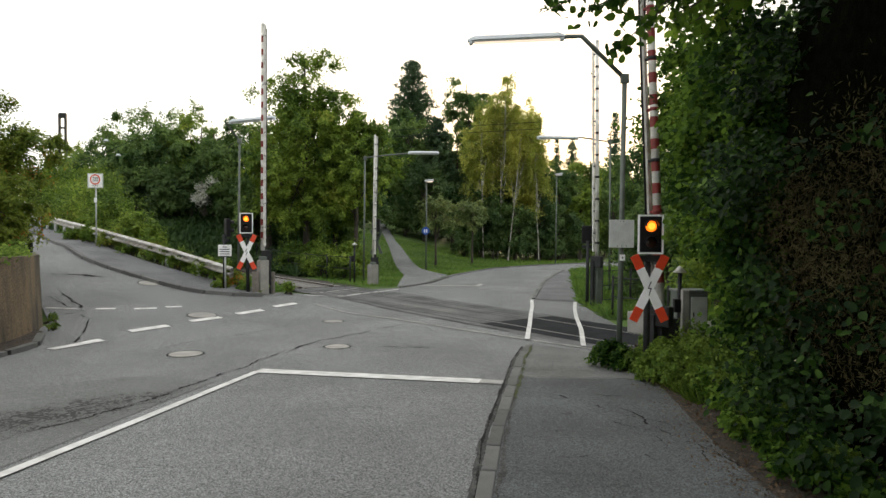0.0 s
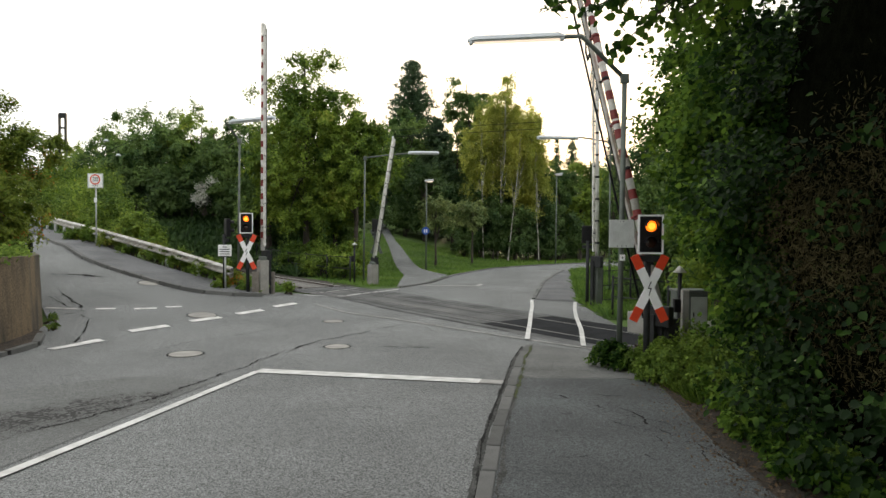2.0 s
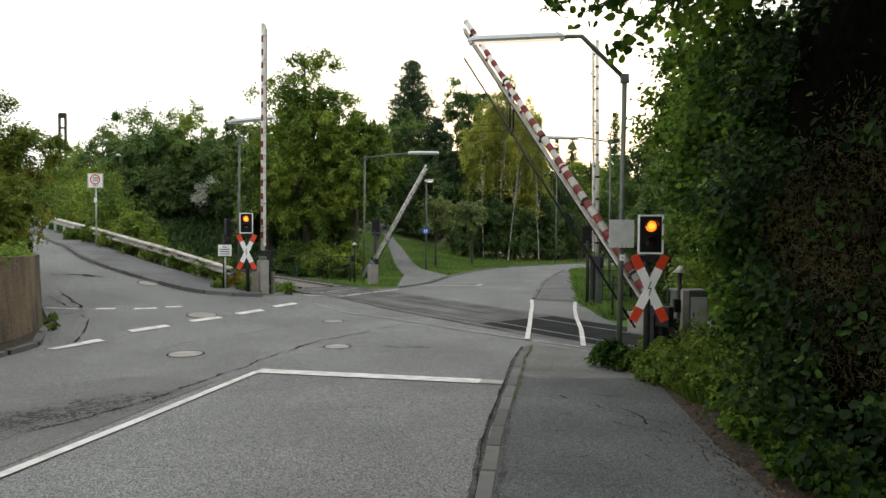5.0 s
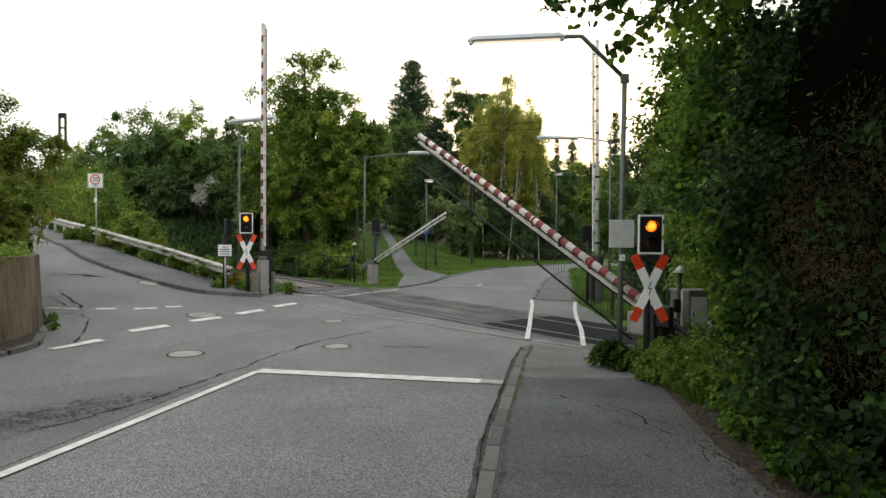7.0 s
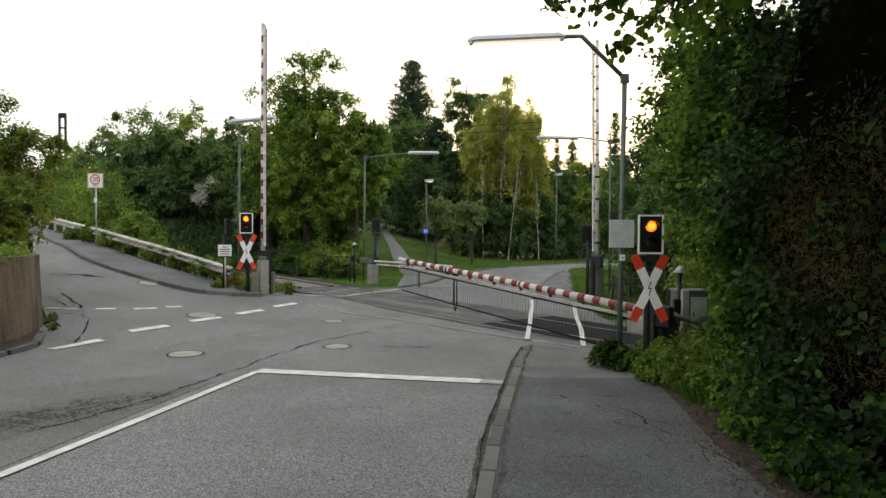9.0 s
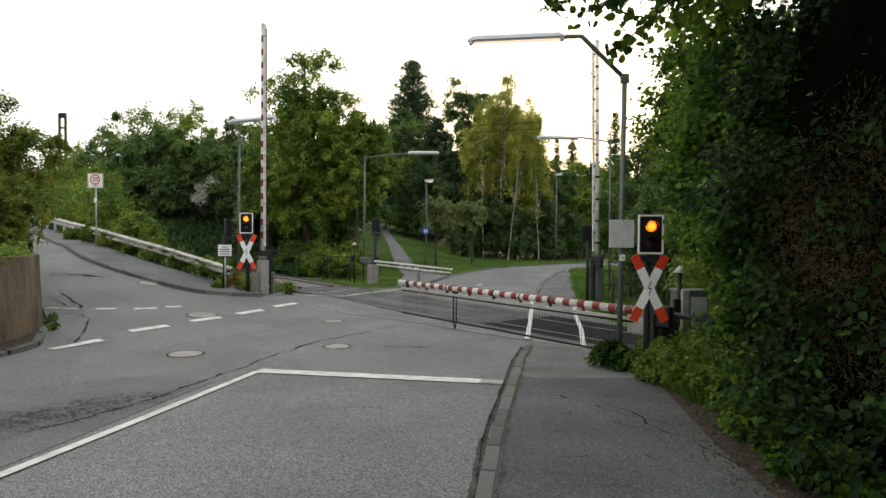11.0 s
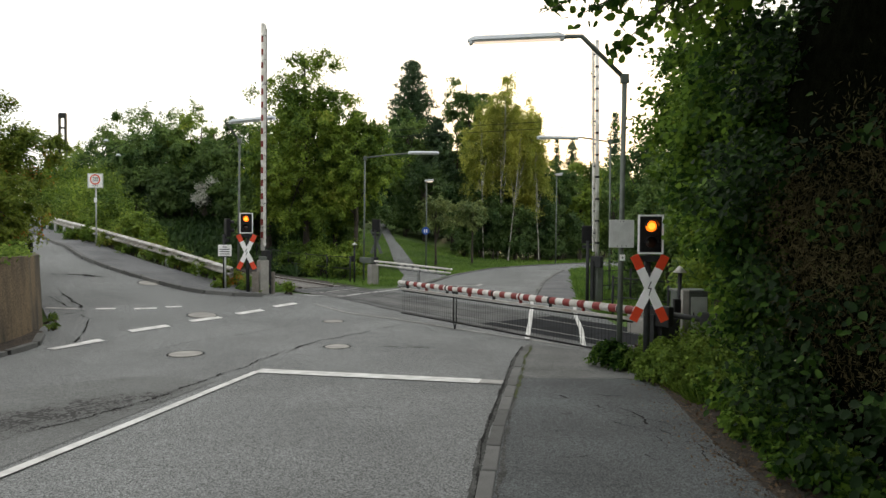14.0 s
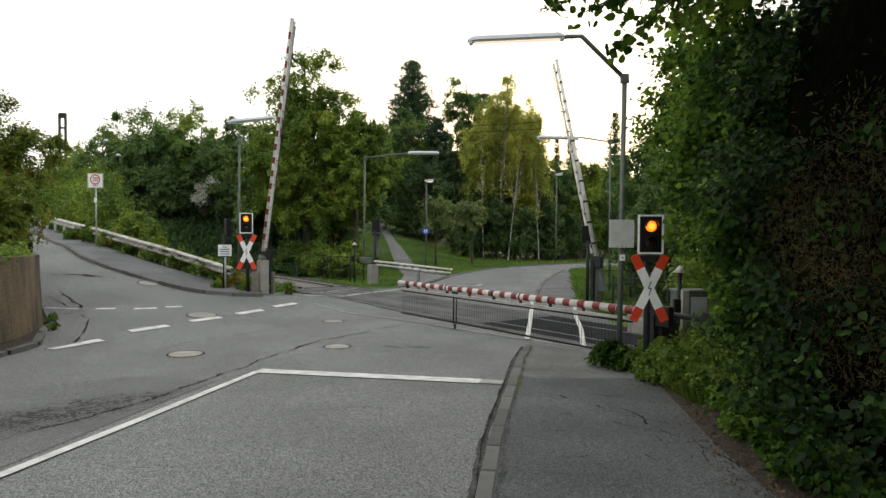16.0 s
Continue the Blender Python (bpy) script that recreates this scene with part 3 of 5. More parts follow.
marking("lane_line", [(-4.56, 4.6), (-4.155, 6.37), (-3.81, 8.25), (-3.22, 11.75)], 0.13)
marking("stop_line", [(-3.24, 11.82), (0.55, 11.02), (0.62, 11.0)], 0.36)
marking("stop_line_worn_end", [(0.62, 11.0), (0.98, 10.93)], 0.33, PAINT_WORN, "worn white end of the stop line")
for a, b in (((-7.99, 13.77), (-7.51, 14.87)), ((-7.32, 15.81), (-6.76, 16.65)), ((-6.46, 17.31), (-5.92, 18.03)), ((-5.65, 18.61), (-5.17, 19.41)), ((-4.98, 20.01), (-4.51, 20.8))):
    marking("dashed_line", [a, b], 0.24)
for a, b in (((-10.3, 17.5), (-9.57, 17.7)), ((-9.16, 17.86), (-8.73, 18.06)), ((-8.32, 18.22), (-7.84, 18.52)), ((-7.69, 18.76), (-7.33, 19.0))):
    marking("side_dashed_line", [a, b], 0.15, PAINT_WORN if a[0] < -9.5 else PAINT)
marking("footway_line", [(3.12, 23.69), (2.85, 21.5), (2.55, 19.57), (2.3, 17.8), (1.92, 15.3)], 0.11, lift=0.045)
marking("footway_line", [(4.52, 23.07), (4.1, 21.0), (3.77, 19.03), (3.45, 16.8), (3.02, 14.45)], 0.11, lift=0.045)
marking("far_stop_line", [(-0.95, 29.63), (1.51, 29.51), (1.76, 30.6)], 0.22, PAINT_WORN)
marking("crossing_line", [(-5.3, 24.9), (-3.5, 28.1)], 0.12, PAINT_WORN)
marking("crossing_line", [(-4.67, 23.1), (-3.1, 25.7), (-1.82, 27.6)], 0.13, PAINT)
marking("crossing_edge_line", [(-3.9, 20.89), (-1.3, 18.67), (1.17, 16.11), (2.97, 14.37), (3.6, 13.8)], 0.07, PAINT_WORN)

# ---- crossing: dark worn strip, rails flush in the road, track beyond ----
def strip(name, s0, s1, o0, o1, mat, lift):
    return ribbon(name, [track_at(s0, o0), track_at(s1, o0)], [track_at(s0, o1), track_at(s1, o1)], lift, mat, 40, 6)


tagged(strip("crossing_slab", -2.2, 14.3, -1.55, 1.55, ASPHALT_MID, 0.012), "dark stained asphalt filling of the level crossing", "crossing", kind="structure")
tagged(strip("crossing_panel", -2.2, 2.4, -1.2, 1.5, ASPHALT_DARK, 0.02), "black rubber and asphalt panel between the rails", "crossing", kind="structure")
for o in (-0.72, 0.72):
    tagged(strip("flush_rail", -2.2, 14.3, o - 0.035, o + 0.035, STEEL, 0.03), "steel rail head flush in the road", "rail", kind="structure")
    tagged(strip("groove", -2.2, 14.3, o + 0.045, o + 0.12, CRACK, 0.026), "dark groove beside the flush rail", "groove", kind="structure")
for o in (-1.5, -1.12, 0.28, 1.2, 1.56):
    tagged(strip("joint_seam", 1.0, 14.2, o - 0.02, o + 0.025, CRACK, 0.024), "dark joint along the crossing slab", "groove", kind="structure")
tagged(strip("crossing_stain", 3.0, 12.5, -0.55, 0.5, ASPHALT_DARK2, 0.016), "dark tyre-stained strip between the rails", "crossing", kind="structure")


def rail_profile(s0, s1, o):
    bm = B()
    prof = [(-0.07, 0), (0.07, 0), (0.07, 0.02), (0.012, 0.04), (0.012, 0.11), (0.036, 0.125), (0.036, 0.16), (-0.036, 0.16), (-0.036, 0.125), (-0.012, 0.11), (-0.012, 0.04), (-0.07, 0.02)]
    rows = []
    for i in range(14):
        s = s0 + (s1 - s0) * i / 13
        rows.append([bm.verts.new((*track_at(s, o + a), H(*track_at(s, o)) - 0.085 + b)) for a, b in prof])
    for r, q in zip(rows, rows[1:]):
        for i in range(len(prof)):
            j = (i + 1) % len(prof)
            bm.faces.new((r[i], r[j], q[j], q[i]))
    return bm


for s0, s1 in ((14.3, 27), (-2.2, -14)):
    tagged(strip("ballast", s0, s1, -1.9, 1.9, BALLAST, 0.02), "brown-grey stone ballast under the track", "ballast", kind="structure")
    for o in (-0.72, 0.72):
        tagged(part("rail", rail_profile(s0, s1, o), RUST), "rusty brown steel rail on sleepers", "rail", "track rails")
bm = B()
box(bm, (0, 0, 0), (0.26, 2.5, 0.16), 0.02)
sleeper_me = bpy.data.meshes.new("sleeper")
bm.to_mesh(sleeper_me)
bm.free()
sleeper_me.materials.append(SLEEPER)
for i in range(32):
    s = 14.7 + i * 0.63 if i < 19 else -2.8 - (i - 19) * 0.63
    x, y = track_at(s)
    ob = tagged(new("sleeper", sleeper_me), "pale concrete sleeper in the ballast", "sleeper", "track sleepers")
    ob.matrix_world = pose(x, y, H(x, y) - 0.04, 0, 0, math.degrees(math.atan2(TU.y, TU.x)))


# ---- level-crossing barriers ----
def barrier(x, y, az, L, hp, r, near, label, bands, base_w=0.3, base_mat=None, band_mat=None, band_w=0.47, bar_mat=None, bar_z=-0.16, group="crossing barriers"):
    """Machine on its base, a striped boom on a pivot, hanging bars under it."""
    root = thing("crossing_barrier", (x, y, H(x, y)), label, "barrier", group, turn=az)
    bm = B()
    box(bm, (0, 0.0, (hp - 0.16) / 2), (base_w, base_w, hp - 0.16), 0.02)
    part("base_post", bm, base_mat, root)
    bm = B()
    box(bm, (-0.12, 0.15, hp - 0.02), (0.42, 0.16, 0.36), 0.03)
    part("drive_box", bm, DARKMETAL, root, "dark metal drive box")
    bm = B()
    box(bm, (0, 0.22, hp / 2), (0.12, 0.1, hp), 0.01)
    part("support", bm, DARKMETAL, root)
    bm = B()
    tube(bm, (0.15, 0, 0), (L, 0, 0), r, r * 0.8, 16)
    boom = part("boom", bm, WHITEDIRTY, root, "red and white striped boom")
    bm = B()
    tube(bm, (L, 0, 0), (L + 0.03, 0, 0), r * 0.95, r * 0.75, 14)
    part("end_cap", bm, WHITE, boom)
    bm = B()
    if near:
        tube(bm, (-0.1, 0, 0), (-1.1, 0, -0.02), 0.05, 0.05, 8)
        box(bm, (-1.0, 0, 0), (0.35, 0.16, 0.22), 0.02)
    else:
        box(bm, (-0.52, 0, 0), (0.95, 0.2, 0.24), 0.02)
    part("counterweight", bm, DARKMETAL if near else POLEGREEN, boom, "dark counterweight" if near else "grey-green counterweight arm")
    n = bands
    for i in range(n):
        a = 0.55 + (L - 0.7) * i / n
        w = (L - 0.7) / n * band_w
        bm = B()
        ra, rb = (r * (1 - 0.2 * (q - 0.15) / (L - 0.15)) + 0.003 for q in (a, a + w))
        tube(bm, (a, 0, 0), (a + w, 0, 0), ra, rb, 16, False)
        part("band", bm, band_mat or DARKRED, boom)
    bm = B()
    box(bm, ((0.3 + L - 0.05) / 2, 0, bar_z), (L - 0.35, 0.085, 0.05), 0.008)
    part("lower_bar", bm, bar_mat or WHITEDIRTY, boom, "pale bar under the boom")
    k = 9
    for i in range(k):
        s = 0.9 + i * (L - 1.3) / (k - 1)
        bm = B()
        q = r * (1 - 0.2 * (s - 0.15) / (L - 0.15)) + 0.008
        if near:
            tube(bm, (s - 0.03, 0, 0), (s + 0.03, 0, 0), q, q, 14)
        box(bm, (s, 0, -0.11), (0.045, 0.06, 0.15), 0.006)
        part("clamp", bm, DARKRED if near and i % 2 else DARKMETAL, boom, "dark clamp round the boom")
    moving = {"boom": boom, "bars": [], "hp": hp}
    if near:
        bm = B()
        tube(bm, (0.6, 0, 0), (L - 0.1, 0, 0), 0.017, 0.017, 6)
        part("upper_wire", bm, BLACK, boom).matrix_basis = pose(0, 0, -0.22)
        bm = B()
        tube(bm, (0.6, 0, 0), (L - 0.1, 0, 0), 0.021, 0.021, 6)
        moving["rail"] = part("bottom_rail", bm, BLACK, boom, "thin dark bottom rail")
        bm = B()
        tube(bm, (0, 0, 0), (0, 0, -0.64), 0.0042, 0.0042, 4, False)
        me = bpy.data.meshes.new("hanging_bar")
        bm.to_mesh(me)
        bm.free()
        me.materials.append(DARKMETAL)
        k = 92
        for i in range(k):
            moving["bars"].append((part("hanging_bar", me, None, boom), 0.65 + (L - 0.8) * i / (k - 1), -0.2))
        bm = B()
        for d in (-0.06, 0.06):
            tube(bm, (d, 0, 0), (d, 0, -0.8), 0.018, 0.018, 6)
            tube(bm, (d, 0, -0.8), (0, 0, -0.98), 0.018, 0.018, 6)
        box(bm, (0, 0, 0), (0.18, 0.06, 0.2), 0.01)
        moving["bars"].append((part("prop_leg", bm, DARKMETAL, boom, "dark hanging prop leg"), 6.05, -0.02))
    else:
        bm = B()
        for a in np.linspace(0.5, L - 0.2, 9):
            tube(bm, (a, 0.03, -0.15), (a, 0.03, -0.24), 0.012, 0.012, 5)
        tube(bm, (0.5, 0.03, -0.24), (L - 0.2, 0.03, -0.24), 0.012, 0.012, 5)
        part("folded_grille", bm, DARKMETAL, boom, "dark folded hanging grille")
        bm = B()
        for d in (-0.05, 0.05):
            tube(bm, (d, 0, 0), (d, 0, -0.85), 0.014, 0.014, 5)
        moving["bars"].append((part("prop_leg", bm, DARKMETAL, boom), L * 0.62, -0.1))
    return root, moving


NEAR_B, NEAR_M = barrier(3.87, 12.0, 126.07, 8.61, 1.05, 0.078, True, "closing red and white striped crossing barrier with hanging grille", 20, 0.22, DARKMETAL, bar_mat=BARGREY)
FARL_B, FARL_M = barrier(-3.11, 30.13, -51.7, 5.54, 1.05, 0.045, False, "closing pale crossing barrier on a concrete post", 0, 0.36, SLEEPER, DARKMETAL, 0.12, None, -0.14)
LEFT_B, LEFT_M = barrier(-5.85, 22.0, -54.0, 7.4, 1.27, 0.07, False, "upright red and white crossing barrier beside the side road", 16, 0.3, CONCRETE)
FARR_B, FARR_M = barrier(5.01, 22.0, 126.0, 7.1, 1.5, 0.07, False, "upright pale crossing barrier beyond the track", 9, 0.26, POLEGREEN, DARKMETAL, 0.1)


# ---- crossing signals with St Andrew's crosses ----
def crossing_signal(x, y, zc, zs, turn, label, lit=True, flash=True, back=False, with_cross=True):
    g = H(x, y)
    root = thing("crossing_signal", (x, y, g), label, "signal", "crossing signals", turn=turn)
    bm = B()
    tube(bm, (0, 0.09, 0), (0, 0.09, zs - g - 0.2), 0.055, 0.055, 12)
    part("post", bm, DARKMETAL, root)
    bm = B()
    box(bm, (0, 0.03, zs - g - 0.4), (0.34, 0.1, 0.1), 0.01)
    part("bracket", bm, DARKMETAL, root)
    z = zs - g
    bm = B()
    box(bm, (0, 0.0, z), (0.37, 0.14, 0.59), 0.03)
    housing = part("housing", bm, BLACK, root, "black signal housing")
    bm = B()
    for cx, cz, sx, sz in () if back else ((0, 0.31, 0.42, 0.03), (0, -0.31, 0.42, 0.03), (-0.197, 0, 0.03, 0.59), (0.197, 0, 0.03, 0.59)):
        box(bm, (cx, -0.06, z + cz), (sx, 0.03, sz), 0.005)
    if back:
        bm.free()
    else:
        part("white_border", bm, WHITE, housing, "white reflective border")
    for cz, on in ((0.135, lit), (-0.135, False)):
        bm = B()
        r = 0.09
        rings = []
        for k in range(4):
            rr, dy = r * math.cos(k * 0.5), 0.03 * math.sin(k * 0.5)
            rings.append([bm.verts.new((rr * math.cos(a * math.pi / 12), -0.075 - dy, z + cz + rr * math.sin(a * math.pi / 12))) for a in range(24)])
        for p, q in zip(rings, rings[1:]):
            for a in range(24):
                bm.faces.new((p[a], p[(a + 1) % 24], q[(a + 1) % 24], q[a]))
        bm.faces.new(rings[-1])
        part("lens", bm, LENS_ON if on else LENS_OFF, housing, "glowing orange-red lens" if on else "dark unlit lens")
        if on:
            bm = B()
            tube(bm, (0, -0.106, z + cz), (0, -0.112, z + cz), 0.058, 0.05, 20)
            part("lamp_core", bm, LENS_CORE, housing)
        bm = B()
        for k in range(13):
            a0, a1 = math.radians(k * 15), math.radians(k * 15 + 15)
            vs = [bm.verts.new((0.108 * math.cos(a), dy, z + cz + 0.108 * math.sin(a))) for a, dy in ((a0, -0.07), (a1, -0.07), (a1, -0.2), (a0, -0.2))]
            if k < 12:
                bm.faces.new(vs)
        o = part("visor", bm, BLACK, housing)
        m = o.modifiers.new("thick", "SOLIDIFY")
        m.thickness = 0.006
    if not with_cross:
        return root
    cross = new("cross")
    cross.parent = root
    cross.matrix_basis = pose(0, -0.02, zc - g)
    cross["label"] = "white and red diagonal cross boards"
    for sgn, dy in ((1, 0.0), (-1, -0.022)):
        rot = Matrix.Rotation(radians(25.7 * sgn), 3, "Y")
        bm = B()
        box(bm, (0, dy, 0), (0.145, 0.018, 0.72), 0.004, rot)
        part("cross_board", bm, WHITE if not back else POLEGREEN, cross)
        for e in (-1, 1):
            bm = B()
            box(bm, rot @ Vector((0, dy, 0.48 * e)), (0.145, 0.0185, 0.2395), 0.004, rot)
            part("red_end", bm, RED if not back else POLEGREEN, cross)
    if flash and not back:
        bm = B()
        for a, b in (((0.02, 0.11), (-0.025, 0.0)), ((-0.025, 0.0), (0.025, 0.0)), ((0.025, 0.0), (-0.01, -0.11))):
            d = Vector((b[0] - a[0], 0, b[1] - a[1]))
            box(bm, ((a[0] + b[0]) / 2, -0.035, (a[1] + b[1]) / 2), (0.014, 0.004, d.length + 0.01), 0, Matrix.Rotation(math.atan2(d.x, d.z), 3, "Y"))
        part("lightning_mark", bm, BLACK, cross, "black lightning arrow")
    return root


crossing_signal(3.41, 11.2, 1.57, 2.46, 0, "lit orange-red crossing signal above a red and white cross")
crossing_signal(-6.22, 21.5, 1.74, 2.65, 0, "lit orange-red crossing signal beside the side road")
crossing_signal(-3.02, 30.6, 1.9, 2.62, 160, "crossing signal seen from behind with grey cross back", False, False, True)
crossing_signal(4.75, 22.3, 1.4, 2.35, 175, "crossing signal seen from behind beyond the track", False, False, True, False)
crossing_signal(-6.98, 21.95, 1.4, 2.5, 120, "dark crossing signal facing the side road", False, False, True, False)


# ---- street lamps ----
def tube_lamp(base, pts, f0, f1, label, lit=True, r=0.045):
    """A bent pole with a long fluorescent fitting; points in the world."""
    o = Vector((base[0], base[1], H(base[0], base[1])))
    root = thing("street_lamp", o, label, "street lamp", "tube street lamps")
    bm = B()
    tube(bm, (0, 0, -0.05), Vector(pts[0]) - o, r * 1.15, r, 12)
    part("pole", bm, POLEGREEN, root)
    bm = B()
    pipe(bm, [Vector(p) - o for p in pts], r * 0.95, 10)
    box(bm, Vector(pts[0]) - o, (0.14, 0.12, 0.16), 0.01)
    part("arm", bm, POLEGREEN, root)
    a, b = Vector(f0) - o, Vector(f1) - o
    L = (b - a).length
    q = (b - a).to_track_quat("X", "Z").to_matrix()
    bm = B()
    n = 14
    rows = []
    for i in range(n + 1):
        u = i / n
        e = min(1, math.sin(math.pi * min(max(u, 0.02), 0.98)) * 7)
        rows.append([bm.verts.new(a + q @ Vector((u * L, 0.1 * e * math.cos(t), 0.09 * e * max(-0.3, math.sin(t))))) for t in [k * math.pi / 5 for k in range(10)]])
    for p1, p2 in zip(rows, rows[1:]):
        for k in range(10):
            f = bm.faces.new((p1[k], p1[(k + 1) % 10], p2[(k + 1) % 10], p2[k]))
    bm.faces.new(rows[0])
    bm.faces.new(rows[-1])
    for u in (0.02, 0.955):
        box(bm, a + q @ Vector((u * L + 0.02, 0, -0.03)), (0.07, 0.12, 0.075), 0.015, q)
    fit = part("fitting", bm, LAMP_SHELL, root, "long pale lamp fitting")
    bm = B()
    tube(bm, a + q @ Vector((0.06 * L, 0, -0.045)), a + q @ Vector((0.93 * L, 0, -0.045)), 0.022, 0.022, 8)
    part("tube", bm, TUBE if lit else WHITE, fit, "glowing warm tube" if lit else "")
    return root


tube_lamp((3.22, 12.3), [(3.25, 12.3, 5.25), (2.47, 12.3, 6.0), (2.09, 12.3, 5.99)], (2.17, 12.3, 5.99), (0.42, 12.3, 5.90), "tall grey-green street lamp with a lit tube over the road")
tube_lamp((-6.95, 23.0), [(-6.89, 23, 5.43), (-7.35, 23, 6.05), (-7.2, 23, 6.05)], (-7.25, 23, 6.05), (-5.67, 23, 6.22), "grey street lamp with long fitting at the side road", False, 0.036)
tube_lamp((-3.8, 32.5), [(-3.75, 32.5, 5.85), (-2.6, 32.5, 6.0), (-1.7, 32.5, 6.08)], (-1.7, 32.5, 6.1), (-0.22, 32.5, 6.1), "grey street lamp with curved arm and pale fitting", False, 0.04)
tube_lamp((6.65, 27.0), [(6.6, 27, 5.98), (5.48, 27, 6.15), (5.3, 27, 6.15)], (5.35, 27, 6.12), (3.69, 27, 6.14), "grey street lamp with long fitting beyond the track", False, 0.036)


def park_lamp(x, y, h, turn, lit, label):
    root = thing("park_lamp", (x, y, H(x, y)), label, "street lamp", "park lamps", turn=turn)
    bm = B()
    tube(bm, (0, 0, -0.05), (0, 0, h - 0.1), 0.055, 0.038, 10)
    part("pole", bm, POLEGREEN, root)
    bm = B()
    box(bm, (0.16, 0, h), (0.55, 0.24, 0.12), 0.04, Matrix.Rotation(radians(-8), 3, "Y"))
    head = part("head", bm, LAMP_SHELL, root, "pale lamp head")
    bm = B()
    box(bm, (0.18, 0, h - 0.075), (0.36, 0.18, 0.05), 0.02)
    part("diffuser", bm, TUBE if lit else WHITE, head)
    return root


park_lamp(-1.0, 40.2, 5.3, 0, True, "slim grey park lamp with a lit head on the lawn")
park_lamp(8.25, 49.6, 6.5, 0, False, "slim grey park lamp beside the far bend")


# ---- guard rail along the side road ----
GR = [(-6.92, 22.3, 1.04), (-9.89, 24.5, 1.59), (-14.07, 27.5, 2.3), (-22.01, 37.0, 3.0), (-27.5, 44, 3.4)]
gr = thing("guard_rail", (-6.92, 22.3, H(-6.92, 22.3)), "weathered pale steel guard rail along the climbing footway", "guard rail")
org = gr.matrix_world.translation
gp = np.array(GR)
prof = [(-0.03, -0.155), (0.0, -0.155), (0.1, -0.105), (0.1, -0.075), (-0.02, -0.035), (-0.02, 0.035), (0.1, 0.075), (0.1, 0.105), (0.0, 0.155), (-0.03, 0.155)]
for i in range(len(gp) - 1):
    a, b = Vector(gp[i]) - org, Vector(gp[i + 1]) - org
    k = max(1, round((b - a).length / 4.0))
    side = Vector(((b - a).y, -(b - a).x, 0)).normalized() * -1
    if side.y > 0:
        side = -side
    for j in range(k):
        p0, p1 = a.lerp(b, j / k), a.lerp(b, (j + 1) / k)
        bm = B()
        rows = [[bm.verts.new(p + side * s + Vector((0, 0, z))) for s, z in prof] for p in (p0, p1)]
        for m in range(len(prof) - 1):
            bm.faces.new((rows[0][m], rows[0][m + 1], rows[1][m + 1], rows[1][m]))
        bm.faces.new([rows[0][m] for m in (0, 9)] + [rows[1][9], rows[1][0]])
        part("beam", bm, RAILW, gr)
        for q in (0.05, 0.55):
            pp = p0.lerp(p1, q) - side * 0.07
            bm = B()
            w = pp + org
            zg = H(w.x, w.y) - org.z - 0.2
            box(bm, (pp.x, pp.y, (zg + pp.z + 0.1) / 2), (0.1, 0.1, pp.z + 0.1 - zg), 0.01)
            part("post", bm, GALV, gr)


# ---- retaining wall ----
wall = thing("retaining_wall", (-9.9, 15.0, 0), "stained concrete retaining wall topped with ivy", "wall", kind="structure")
bm = B()
wp = resample([(-9.1, 5), (-9.0, 13), (-8.92, 14.6), (-9.2, 15.6), (-10.1, 16.9), (-12.2, 18.6), (-16, 22)], 40)
rows = []
for x, y in wp:
    zt = 1.86 + 0.02 * max(0, 15 - y)
    rows.append([bm.verts.new((x + 9.9 + a, y - 15.0 + b, z)) for a, b, z in ((0, 0, -0.2), (-0.12, 0.06, zt), (-0.5, 0.3, zt), (-0.5, 0.3, -0.2))])
for r, q in zip(rows, rows[1:]):
    for i in range(4):
        bm.faces.new((r[i], r[(i + 1) % 4], q[(i + 1) % 4], q[i]))
bm.faces.new(rows[0])
bm.faces.new(rows[-1])
part("wall_body", bm, WALLCON, wall)


# ---- signs ----
def board_sign(name, x, y, zc, w, h, mat, label, cat, zb=None, r=0.03, post=True, rows=0, turn=0):
    g = H(x, y)
    root = thing(name, (x, y, g), label, cat, turn=turn)
    if post:
        bm = B()
        tube(bm, (0, 0.04, -0.05), (0, 0.04, zc - g + h / 2), r, r, 10)
        part("post", bm, GALV, root)
    bm = B()
    box(bm, (0, 0, zc - g), (w, 0.02, h), 0.008)
    plate = part("plate", bm, mat, root)
    for i in range(rows):
        bm = B()
        box(bm, (0, -0.013, zc - g + h * (0.3 - 0.2 * i)), (w * (0.35 if i == 0 else 0.72), 0.006, h * 0.07))
        part("text_bar", bm, BLACK, plate)
    return root, plate, g


def words(txt, size, mat, parent, at, turn=0):
    cu = bpy.data.curves.new("lettering", "FONT")
    cu.body, cu.size, cu.extrude, cu.align_x, cu.align_y = txt, size, 0.002, "CENTER", "CENTER"
    tmp = bpy.data.objects.new("tmp", cu)
    scene.collection.objects.link(tmp)
    me = bpy.data.meshes.new_from_object(tmp.evaluated_get(bpy.context.evaluated_depsgraph_get()))
    bpy.data.objects.remove(tmp)
    me.name = "lettering"
    me.materials.clear()
    me.materials.append(mat)
    o = part("lettering", me, None, parent)
    o.matrix_basis = pose(*at, 90, 0, turn)
    return o


